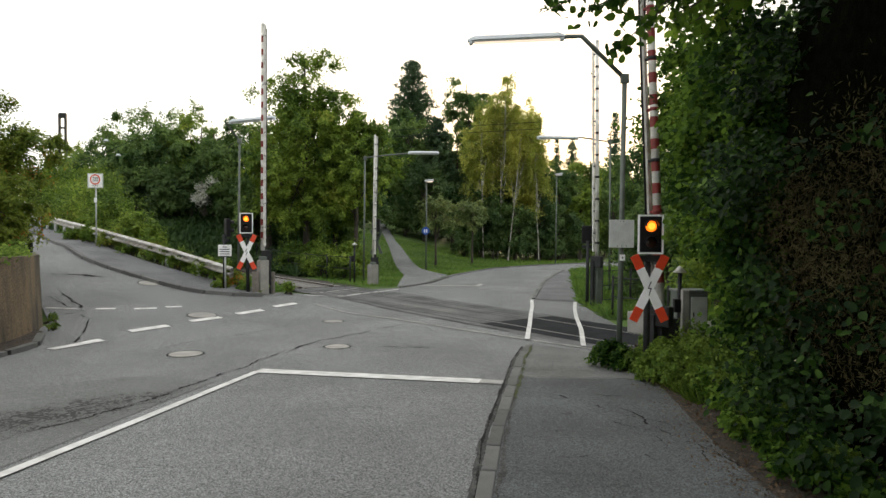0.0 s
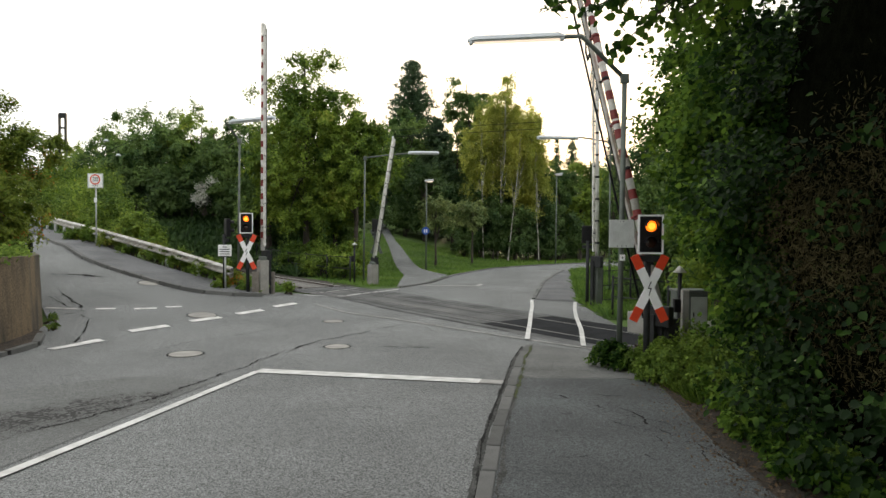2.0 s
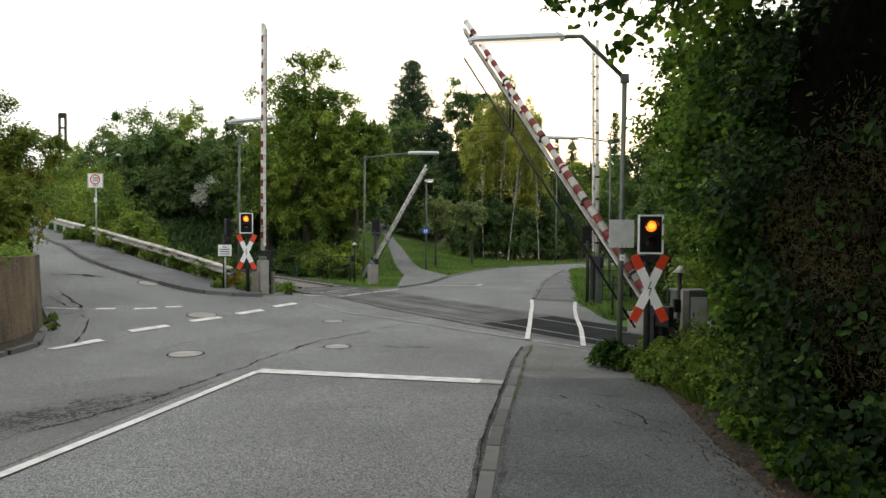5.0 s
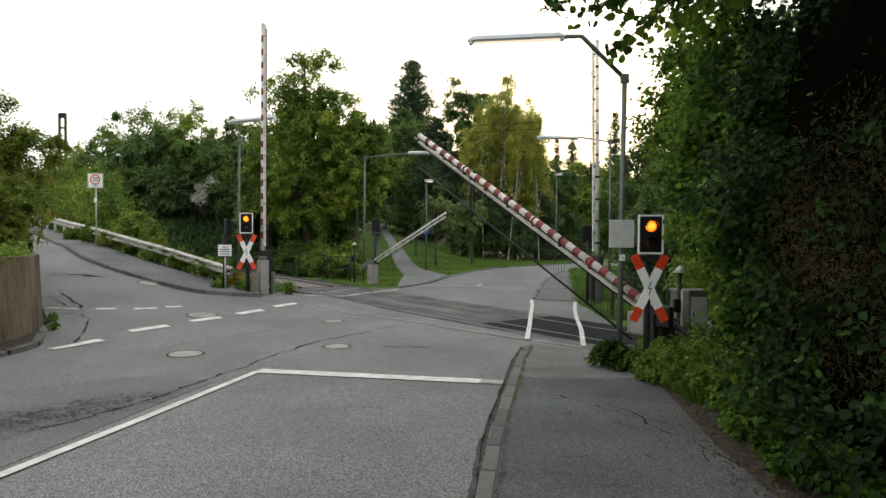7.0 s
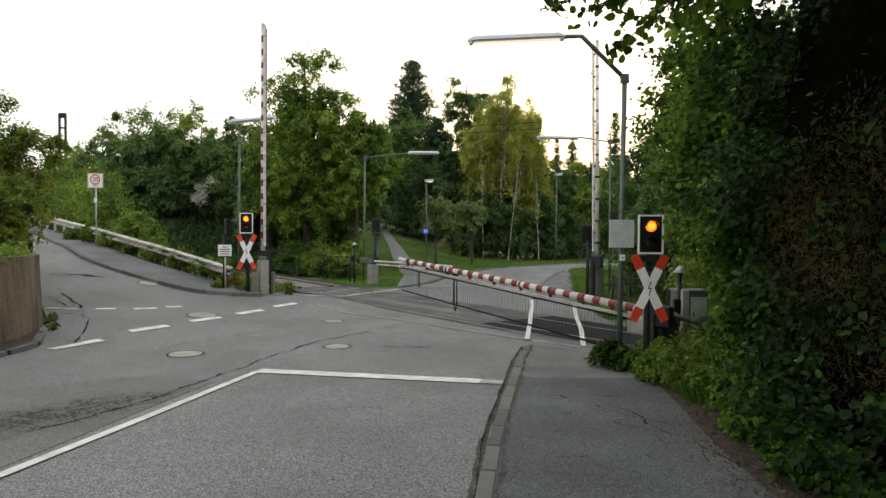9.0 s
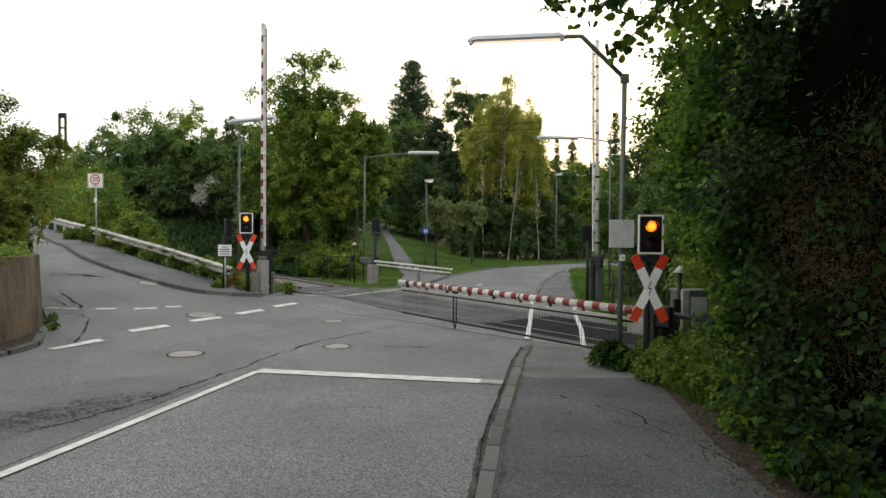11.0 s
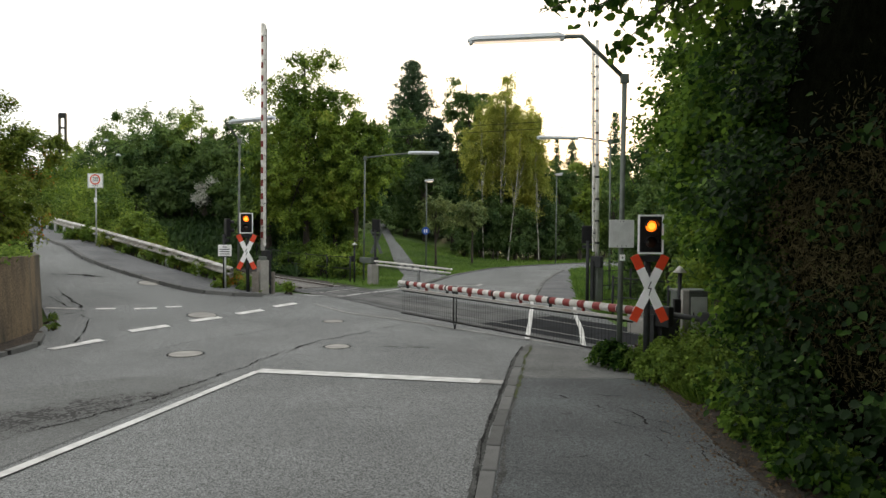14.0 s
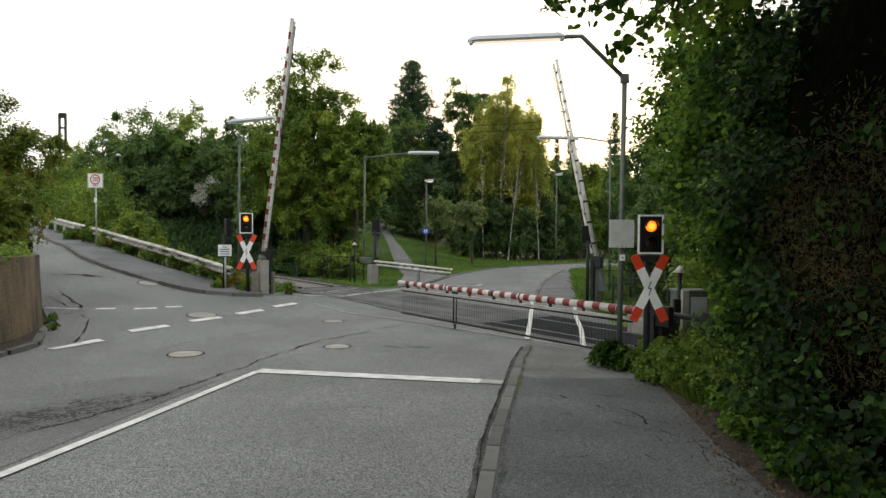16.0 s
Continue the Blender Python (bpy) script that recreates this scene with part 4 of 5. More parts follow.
root, plate, g = board_sign("speed_zone_sign", -13.82, 27.0, 4.32, 0.62, 0.58, SIGNGREY, "square white zone sign with red ring and 30", "sign")
bm = B()
box(bm, (0, -0.013, 4.32 - g), (0.53, 0.008, 0.5), 0.003)
part("face", bm, WHITE, plate)
bm = B()
for k in range(28):
    a0, a1 = 2 * math.pi * k / 28, 2 * math.pi * (k + 1) / 28
    bm.faces.new([bm.verts.new((rr * math.cos(a), -0.021, 4.37 - g + rr * math.sin(a))) for rr, a in ((0.155, a0), (0.205, a0), (0.205, a1), (0.155, a1))])
part("red_ring", bm, RED, plate)
words("30", 0.25, BLACK, plate, (0, -0.022, 4.37 - g))
words("ZONE", 0.09, BLACK, plate, (0, -0.022, 4.12 - g))
bm = B()
box(bm, (0, 0.0, 3.55 - g), (0.1, 0.05, 0.18), 0.01)
part("post_clip", bm, WHITE, root)
board_sign("notice_board", -7.0, 21.75, 1.77, 0.43, 0.37, WHITE, "small white notice with rows of dark text on a post", "sign", rows=5)
root, plate, g = board_sign("sign_board", 3.21, 12.2, 2.46, 0.45, 0.5, SIGNGREY, "plain grey back plate clamped to the lamp pole", "sign", post=False)
for dx, dz in ((-0.03, 0.22), (0.03, 0.22), (-0.08, -0.22), (0.0, -0.22), (0.08, -0.22)):
    bm = B()
    tube(bm, (dx, -0.01, 2.46 - g + dz), (dx, -0.02, 2.46 - g + dz), 0.01, 0.01, 8)
    part("bolt", bm, DARKMETAL, plate)
bm = B()
box(bm, (0.03, 0.05, 2.46 - g), (0.14, 0.1, 0.06), 0.005)
part("clamp", bm, DARKMETAL, root)
root, plate, g = board_sign("pole_label", 3.235, 12.22, 2.03, 0.1, 0.11, WHITE, "small white label plate on the lamp pole", "sign", post=False)
bm = B()
box(bm, (0, -0.012, 2.03 - g), (0.02, 0.006, 0.03))
part("mark", bm, BLACK, plate)
bx, by = -1.03, 40.0
root = thing("blue_round_sign", (bx, by, H(bx, by)), "round blue footpath sign on a grey park lamp pole", "sign")
bm = B()
zc = 2.35 - H(bx, by)
tube(bm, (0, -0.02, zc), (0, -0.05, zc), 0.23, 0.23, 26)
part("plate", bm, BLUE, root)
bm = B()
box(bm, (0, 0.06, zc), (0.1, 0.14, 0.05), 0.005)
part("clamp", bm, GALV, root)
bm = B()
for dx in (-0.06, 0.06):
    box(bm, (dx, -0.055, zc), (0.05, 0.008, 0.22), 0.01)
part("symbol_bars", bm, WHITE, root)


# ---- small railway things ----
def bollard_lamp(x, y, z_top, label):
    g = H(x, y)
    root = thing("bollard_lamp", (x, y, g), label, "lamp", "bollard lamps")
    h = z_top - g
    bm = B()
    tube(bm, (0, 0, -0.05), (0, 0, h - 0.1), 0.04, 0.04, 10)
    part("post", bm, DARKMETAL, root)
    bm = B()
    tube(bm, (0, 0, h - 0.12), (0, 0, h), 0.13, 0.02, 16)
    part("cap", bm, WHITEDIRTY, root, "pale mushroom cap")
    bm = B()
    box(bm, (-0.06, -0.08, h - 0.75), (0.16, 0.12, 0.26), 0.02)
    part("loudspeaker_box", bm, BLACK, root)
    return root


bollard_lamp(4.55, 13.0, 1.84, "dark post with a pale mushroom cap beside the track")
bollard_lamp(-4.05, 31.0, 1.85, "dark bell post beside the far barrier")


def post_thing(name, x, y, h, w, mat, label, cat, cap=0.02):
    root = thing(name, (x, y, H(x, y)), label, cat)
    bm = B()
    box(bm, (0, 0, h / 2 - 0.05), (w, w, h + 0.1), cap)
    part("body", bm, mat, root)
    return root


post_thing("concrete_post", 4.6, 12.85, 1.4, 0.13, CONCRETE, "weathered concrete post in the weeds", "post")
post_thing("wood_post", -6.0, 21.7, 0.75, 0.2, WOOD, "short weathered wooden post by the signal", "post")
post_thing("wood_post", -5.62, 22.3, 0.72, 0.15, WOOD, "short weathered wooden post by the track", "post")
cab = thing("switch_cabinet", (4.1, 12.6, H(4.1, 12.6)), "dark grey metal cabinet behind the cross", "cabinet")
bm = B()
box(bm, (0, 0, 0.45), (0.5, 0.35, 0.9), 0.02)
part("body", bm, DARKMETAL, cab)
bm = B()
box(bm, (0, 0, 0.98), (0.34, 0.3, 0.14), 0.04)
part("lid", bm, WHITEDIRTY, cab, "pale rounded lid")


def fence(pts, h, step, label, mat, rails=(0.95, 0.5), z=None):
    root = thing("fence", (pts[0][0], pts[0][1], H(*pts[0])), label, "fence")
    o = root.matrix_world.translation
    n = max(2, int(np.hypot(*np.diff(np.array(pts), axis=0).T).sum() / step) + 1)
    p = resample(pts, n)
    P = [Vector((x, y, H(x, y))) - o for x, y in p]
    for q in P:
        bm = B()
        tube(bm, q + Vector((0, 0, -0.1)), q + Vector((0, 0, h)), 0.035, 0.035, 8)
        part("post", bm, mat, root)
    for k in rails:
        for a, b in zip(P, P[1:]):
            bm = B()
            tube(bm, a + Vector((0, 0, h * k)), b + Vector((0, 0, h * k)), 0.018, 0.018, 6)
            part("rail", bm, mat, root)
    bm = B()
    for a, b in zip(P, P[1:]):
        L = (b - a).length
        for i in range(int(L / 0.12)):
            u = i * 0.12 / L
            m = a.lerp(b, u)
            tube(bm, m + Vector((0, 0, 0.08)), m + Vector((0, 0, h * 0.95)), 0.003, 0.003, 3, False)
    w = part("wire_mesh", bm, DARKMETAL, root)
    w["kind"] = "stuff"
    return root


fence([(4.9, 19.5), (6.2, 17.7), (8.5, 15.2)], 1.2, 1.5, "dark wire fence along the track", DARKMETAL)
fence([(-4.3, 31.4), (-7.0, 34.8), (-11, 40.0)], 1.2, 1.9, "dark wire fence along the track by the bushes", DARKMETAL)
fence([(5.3, 22.5), (7.6, 24.0)], 1.2, 1.2, "dark tube fence beside the far barrier", DARKMETAL, (0.95, 0.55, 0.15))

# low wall and cabinet beside the track, glimpsed between hedge and signal
lw = thing("low_wall", (5.6, 15.4, 0), "pale concrete edging wall beside the track", "wall")
bm = B()
box(bm, (0, 0, 0.25), (0.25, 3.2, 0.55), 0.02, Matrix.Rotation(radians(37), 3, "Z"))
part("body", bm, CONCRETE, lw)


tc = thing("track_cabinet", (4.95, 13.6, H(4.95, 13.6)), "grey trackside cabinet with a pale door by the rails", "cabinet")
bm = B()
box(bm, (0, 0, 0.66), (0.62, 0.4, 1.28), 0.03)
part("body", bm, POLEGREEN, tc)
bm = B()
box(bm, (0.13, -0.205, 0.86), (0.32, 0.02, 0.7), 0.012)
door = part("door", bm, SIGNGREY, tc, "pale grey cabinet door")
bm = B()
box(bm, (0.02, -0.22, 0.86), (0.02, 0.02, 0.09), 0.005)
part("handle", bm, BLACK, door)
bm = B()
box(bm, (0, 0, 1.32), (0.68, 0.46, 0.05), 0.015)
part("roof", bm, POLEGREEN, tc)


def manhole(x, y, r, label, mat):
    root = thing("manhole_cover", (x, y, H(x, y)), label, "manhole cover", "manhole covers")
    slope = Vector((H(x - 0.3, y) - H(x + 0.3, y), H(x, y - 0.3) - H(x, y + 0.3), 0.6)).normalized()
    root.matrix_world = Matrix.Translation((x, y, H(x, y))) @ slope.to_track_quat("Z", "Y").to_matrix().to_4x4()
    bm = B()
    tube(bm, (0, 0, -0.02), (0, 0, 0.021), r, r - 0.006, 28)
    part("lid", bm, mat, root)
    bm = B()
    for k in range(28):
        a0, a1 = 2 * math.pi * k / 28, 2 * math.pi * (k + 1) / 28
        bm.faces.new([bm.verts.new((q * math.cos(a), q * math.sin(a), 0.019)) for q, a in ((r + 0.012, a0), (r + 0.04, a0), (r + 0.04, a1), (r + 0.012, a1))])
    part("ring", bm, CRACK, root)
    return root


for x, y, r, m in ((-5.09, 13.37, 0.32, CONCRETE), (-2.23, 14.31, 0.26, CONCRETE), (-2.93, 18.15, 0.26, SLEEPER), (-6.45, 18.13, 0.36, SLEEPER), (-9.46, 21.85, 0.34, CONCRETE)):
    manhole(x, y, r, "round concrete-filled manhole cover flush in the asphalt", m)

sp = thing("signal_post", (-12.35, 20.2, H(-12.35, 20.2)), "thin dark post with a small box by the wall", "post")
bm = B()
tube(bm, (0, 0, -0.05), (0, 0, 1.5), 0.035, 0.035, 8)
part("post", bm, DARKMETAL, sp)
bm = B()
box(bm, (0.06, -0.03, 1.0), (0.12, 0.12, 0.5), 0.02)
part("small_box", bm, BLACK, sp)

# tar seams and cracks
def crack(pts, w=0.03, j=0.02):
    tagged(stripe("tar_seam", pts, w, 0.018, CRACK, jitter=j), "dark crack filled with tar in the asphalt", "crack", kind="structure")


for pts, w in (([(-4.9, 7.65), (-4.54, 8.41), (-4.14, 9.45), (-3.82, 11.33), (-3.36, 13.25), (-2.79, 14.93), (-1.83, 16.43), (-0.94, 17.81)], 0.026),
               ([(-5.82, 13.97), (-5.43, 14.97), (-4.69, 15.87), (-3.95, 17.27)], 0.022), ([(-1.24, 14.35), (-0.75, 14.29), (-0.27, 14.25)], 0.035),
               ([(0.28, 5.0), (0.30, 5.87), (0.46, 7.65), (0.89, 10.23), (1.34, 12.91), (1.72, 14.5)], 0.02),
               ([(-1.9, 8.9), (-1.3, 9.1), (-0.7, 9.15)], 0.01), ([(-9.75, 16.7), (-9.3, 17.4), (-9.81, 18.24), (-10.87, 19.31)], 0.05), ([(-12.5, 21.5), (-11.6, 21.9), (-10.9, 22.0)], 0.12), ([(3.3, 24.2), (3.9, 28), (5.2, 33), (7.5, 38.5)], 0.05)):
    crack(pts, w, 0.006 if pts[0][0] > 0 else 0.035)
tagged(stripe("footway_seam", [(1.29, 11.17), (2.06, 11.2), (3.3, 11.08)], 0.016, 0.0545, CRACK, jitter=0.006), "straight dark seam across the footway asphalt", "crack", kind="structure")
# broken chains of short cracks in the footway
for pts in ([(2.3, 9.3), (2.5, 8.9), (2.55, 8.5), (2.5, 8.2)], [(2.55, 8.5), (2.8, 8.2)], [(2.1, 9.2), (2.3, 8.75), (2.45, 8.55)], [(2.1, 8.3), (2.3, 8.05)], [(2.55, 8.05), (2.65, 7.7)], [(2.75, 7.5), (2.9, 7.1), (2.95, 6.6)], [(2.42, 7.65), (2.46, 7.4), (2.4, 7.15)], [(2.75, 7.15), (2.66, 6.8)],
            [(1.7, 10.35), (2.0, 10.3), (2.15, 10.35)], [(1.7, 9.8), (1.78, 9.6)], [(1.2, 6.9), (1.5, 6.95)], [(2.1, 7.0), (2.16, 6.8)], [(1.75, 11.9), (2.3, 11.75), (2.6, 11.8)], [(1.55, 8.7), (1.7, 8.72)], [(1.9, 12.6), (2.2, 12.65)], [(2.3, 9.9), (2.45, 9.8), (2.6, 9.82)], [(1.3, 7.9), (1.55, 7.85)], [(2.6, 10.4), (2.8, 10.3)]):
    tagged(stripe("footway_crack", pts, 0.018, 0.0545, CRACK, jitter=0.022), "short ragged crack in the footway asphalt", "crack", kind="structure")
tagged(stripe("gutter_grime", [(0.02, 4.2), (0.235, 5.6), (0.455, 7.5), (0.885, 10.1), (1.335, 12.8), (1.71, 14.4)], 0.085, 0.0125, GRIME, jitter=0.006, rag=0.25), "dark strip of grime along the kerb", "stain", kind="structure")
tagged(stripe("footway_grime", [(0.28, 4.2), (0.5, 5.9), (0.72, 7.6), (1.13, 10.2)], 0.035, 0.0535, GRIME, jitter=0.012, rag=0.7), "dark grime on the footway beside the kerb", "stain", kind="structure")
tagged(stripe("moss_line", [(1.05, 9.6), (1.26, 10.9), (1.58, 12.9), (1.9, 14.4)], 0.035, 0.066, MOSS, jitter=0.012), "thin line of moss and grass along the kerb", "moss", kind="structure")
# ---- overhead line mast and wires ----
mast = thing("overhead_line_mast", (-34.1, 61, H(-34.1, 61)), "dark lattice railway mast with a bracket arm", "mast")
mz = 12.5 - H(-34.1, 61)
for s in (-0.27, 0.27):
    bm = B()
    box(bm, (s, 0, mz / 2), (0.17, 0.2, mz), 0.01)
    part("chord", bm, DARKMETAL, mast)
for k in range(9):
    bm = B()
    box(bm, (0, 0, mz - 0.15 - k * 1.1), (0.6, 0.14, 0.14 if k else 0.45))
    part("cross_brace", bm, DARKMETAL, mast)
bm = B()
tube(bm, (0.4, 0, mz - 4.3), (3.2, 0, mz - 4.1), 0.06, 0.06, 6)
tube(bm, (0.4, 0, mz - 5.2), (2.4, 0, mz - 4.2), 0.05, 0.05, 6)
part("bracket_arm", bm, DARKMETAL, mast)
for x, z in ((-22.3, 8.1), (-21.5, 7.15)):
    lamp = thing("hanging_lamp", (x, 45, z), "small pale street lamp hung on a span wire", "lamp", "hanging lamps")
    bm = B()
    tube(bm, (0, 0, 0), (0, 0, 0.14), 0.2, 0.07, 14)
    part("shade", bm, LAMP_SHELL, lamp)
    bm = B()
    tube(bm, (0, 0, 0.14), (0, 0, 0.4), 0.02, 0.02, 6)
    part("hanger", bm, DARKMETAL, lamp)
for k, (a, b) in enumerate((((-24.5, 45, 6.7), (-19.5, 45, 8.7)), ((-6, 46, 8.95), (34, 40, 10.9)), ((-6, 46, 8.5), (34, 40, 10.5)))):
    bm = B()
    a, b = Vector(a), Vector(b)
    pts = [a.lerp(b, i / 16) - Vector((0, 0, 0.15 * math.sin(math.pi * i / 16))) for i in range(17)]
    pipe(bm, pts, 0.014, 5)
    tagged(part("overhead_wire", bm, DARKMETAL), "thin dark overhead wire across the sky", "wire", "overhead wires")


# ---- trees and shrubs ----
def veg():
    tree("broadleaf_tree", -7.7, 38.5, 11.0, (3.6, 3.0, 5.2), LEAF_A, "tall light green broadleaf tree with full crown", 62000, 0.17, 80, seed=3, lobe=0.28)
    tree("broadleaf_tree", -7.9, 38.9, 13.0, (3.4, 2.4, 3.1), LEAF_A, "thin upright shoots of a light green tree", 11500, 0.16, 60, seed=8, lobe=0.27, fill=0.8)
    tree("broadleaf_tree", -4.9, 38.0, 9.2, (2.3, 2.2, 3.3), LEAF_A, "rounded light green broadleaf tree behind the barrier", 40000, 0.16, 60, seed=4, lobe=0.3)
    tree("broadleaf_tree", -5.6, 41.5, 10.4, (2.6, 2.0, 4.4), LEAF_B, "airy mid-green broadleaf tree behind the others", 20000, 0.17, 50, seed=9, lobe=0.3)
    tree("broadleaf_tree", -6.4, 40.5, 7.4, (3.0, 2.2, 3.6), LEAF_B, "dark green broadleaf tree by the track", 24000, 0.19, 40, seed=6)
    tree("broadleaf_tree", -11.0, 43, 9.4, (2.6, 2.6, 4.4), LEAF_B, "dark green broadleaf tree by the track", 24000, 0.2, 40, seed=5)
    for i, (x, y, top, r) in enumerate(((-15, 50, 11.4, 3.2), (-18.5, 52, 11.9, 3.2), (-22, 53, 12.3, 3.3), (-26, 56, 12.2, 3.4), (-13, 56, 12.4, 3.2), (-30, 60, 11.4, 3.4), (-24, 51, 9.6, 2.8), (-35, 64, 11.0, 3.4), (-16.8, 50, 11.2, 2.4), (-20.4, 50.5, 11.0, 2.4))):
        tree("broadleaf_tree", x, y, top, (r, r, 4.6), LEAF_A if i % 3 == 1 else LEAF_B, "dense green tree in the far hedgerow", 24000, 0.2, 60, seed=20 + i, group="far hedgerow trees", lobe=0.3)
    for i in range(9):
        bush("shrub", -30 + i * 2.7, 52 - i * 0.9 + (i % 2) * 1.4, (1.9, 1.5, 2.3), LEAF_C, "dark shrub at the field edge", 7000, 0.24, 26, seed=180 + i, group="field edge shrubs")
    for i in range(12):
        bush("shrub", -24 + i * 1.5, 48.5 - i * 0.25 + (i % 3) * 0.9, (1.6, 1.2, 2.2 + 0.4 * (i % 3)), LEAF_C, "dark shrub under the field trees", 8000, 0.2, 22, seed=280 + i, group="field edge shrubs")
    bush("blossom_bush", -16.4, 46.6, (1.1, 1.0, 1.6), LEAF_BLOS, "bush with pale white blossom", 1300, 0.12, 14, seed=31, z=H(-16.4, 46.6) + 1.1)
    conifer("spruce", -3.5, 76, 21.0, 5.0, "tall dark spruce above the other trees", 40, 60000, 0.3, taper=0.62, lift=0.3)
    tree("broadleaf_tree", -3.3, 62, 14.4, (2.2, 2.2, 5.4), LEAF_B, "slender deep green tree on the slope", 24000, 0.22, 46, seed=41, lobe=0.3)
    tree("woodland_tree", 2.3, 64, 18.3, (2.7, 2.3, 5.6), LEAF_B, "tall airy dark green tree behind the birches", 22000, 0.2, 54, 0.2, seed=42, lobe=0.26, fill=0.6)
    tree("woodland_tree", 1.2, 63, 12.5, (2.8, 2.3, 5.0), LEAF_C, "shaded tree at the wood's edge", 22000, 0.22, 50, 0.2, seed=45, lobe=0.3)
    conifer("spruce", -0.6, 62, 12.4, 4.0, "shaded dark conifer at the wood's edge", 43, 40000, 0.26)
    for i, (x, y, top, r, ln) in enumerate(((2.8, 53.5, 12.9, 1.5, 0.3), (4.9, 54, 16.0, 1.2, -0.7), (7.2, 56, 14.6, 0.9, -0.4), (6.1, 53, 13.4, 1.4, -1.2), (3.8, 55, 14.4, 1.4, 0.2), (7.2, 54, 11.4, 1.3, 0.2), (5.4, 55.5, 14.6, 1.4, 0.3))):
        tree("birch_tree", x, y, top, (r, r, 5.2), LEAF_BIRCH, "golden-lit birch with white trunk", 20000, 0.135, 70, 0.045, BIRCH, seed=50 + i, group="birches", lean=(ln, -1.7), lobe=0.34, fill=0.5)
    for i, (x, y, top, r) in enumerate(((3.0, 52.5, 6.0, 2.2), (5.6, 52.8, 5.2, 2.0), (7.6, 53.8, 5.6, 2.0), (0.8, 55, 7.0, 2.6), (-1.6, 58, 8.4, 2.6), (9.4, 55, 6.4, 2.0), (4.4, 55.5, 7.2, 2.4), (7.0, 56.5, 7.2, 2.2))):
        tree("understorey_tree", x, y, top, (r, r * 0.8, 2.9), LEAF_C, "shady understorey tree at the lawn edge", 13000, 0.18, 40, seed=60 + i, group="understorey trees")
    for i in range(9):
        bush("shrub", 1.6 + i * 1.15, 51.6 + i * 0.28 + (i % 2) * 0.7, (1.1, 0.8, 1.2 + 0.35 * (i % 3)), LEAF_C, "dark shrub under the birches", 4500, 0.16, 20, seed=340 + i, group="birch shrubs")
    tree("apple_tree", -0.45, 43.5, 4.5, (1.7, 1.5, 1.15), LEAF_APPLE, "small spreading fruit tree on the lawn", 8000, 0.13, 34, 0.08, seed=70)
    tree("fruit_tree", 2.0, 46.5, 4.9, (1.5, 1.5, 1.4), LEAF_APPLE, "small round tree on the lawn", 8000, 0.14, 30, 0.08, seed=71)
    for i in range(14):
        x = -16 + i * 3.1
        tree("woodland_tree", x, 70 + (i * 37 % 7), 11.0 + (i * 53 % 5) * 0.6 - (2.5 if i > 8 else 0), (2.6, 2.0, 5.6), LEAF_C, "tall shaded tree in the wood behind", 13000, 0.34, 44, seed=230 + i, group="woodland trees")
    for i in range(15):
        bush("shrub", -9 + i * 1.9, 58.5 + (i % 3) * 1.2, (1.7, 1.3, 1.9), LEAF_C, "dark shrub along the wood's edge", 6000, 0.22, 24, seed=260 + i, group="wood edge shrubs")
    for i, (x, y, top, r) in enumerate(((10.4, 61, 9.2, 2.2), (13.2, 66, 9.8, 2.8), (16.5, 68, 9.6, 2.8), (11.5, 57, 7.2, 2.0), (14.5, 58, 7.6, 2.4), (18.5, 62, 8.6, 2.8))):
        tree("broadleaf_tree", x, y, top, (r, r, 3.8), LEAF_A if i % 2 else LEAF_B, "green tree at the far bend", 14000, 0.22, 44, seed=80 + i, group="far bend trees")
    conifer("spruce", 19.6, 78, 15.8, 2.2, "small dark spruce on the skyline", 88, 9000, 0.3)
    conifer("spruce", 15.1, 80, 12.9, 2.6, "small dark spruce on the skyline", 89, 9000, 0.3)
    conifer("spruce", 13.3, 80, 13.3, 0.9, "slender dark spire of a far conifer", 90, 4000, 0.3)
    # trees on the railway's right side
    for i, (x, y, top, r) in enumerate(((8.8, 29, 7.4, 2.0), (10.2, 25.5, 8.6, 2.6), (8.4, 20.5, 7.6, 2.2), (7.2, 16.5, 7.2, 1.8), (9.5, 17, 9.0, 2.4), (12.5, 33, 8.4, 2.8), (8.0, 24.0, 5.2, 1.6))):
        tree("broadleaf_tree", x, y, top, (r, r, 3.9), LEAF_A if i % 2 else LEAF_B, "leafy green tree beside the track", 26000, 0.135, 60, seed=90 + i, group="trackside trees", lobe=0.3)
    # left: tree above the wall, shrubs behind the guard rail
    tree("garden_tree", -13.2, 19.6, 6.6, (2.4, 2.2, 2.8), LEAF_RED, "garden tree with rusty-tinged leaves above the wall", 46000, 0.105, 60, 0.1, seed=110, z0=1.9, lobe=0.32)
    tree("garden_tree", -11.4, 16.8, 4.2, (1.5, 1.4, 1.5), LEAF_RED, "leafy garden shrub spilling over the wall", 18000, 0.09, 40, 0.06, seed=111, z0=1.9, lobe=0.32)
    for i, (x, y, r, h) in enumerate(((-16.4, 34.4, 2.0, 2.3), (-18.8, 37.2, 2.3, 2.9), (-21.6, 40.8, 2.6, 2.8), (-14.4, 32.0, 1.5, 1.3), (-24.5, 45.4, 2.8, 3.2))):
        bush("shrub", x, y, (r, r, h), LEAF_A, "bright green shrub behind the guard rail", 15000, 0.13, 40, seed=120 + i, group="guard rail shrubs")
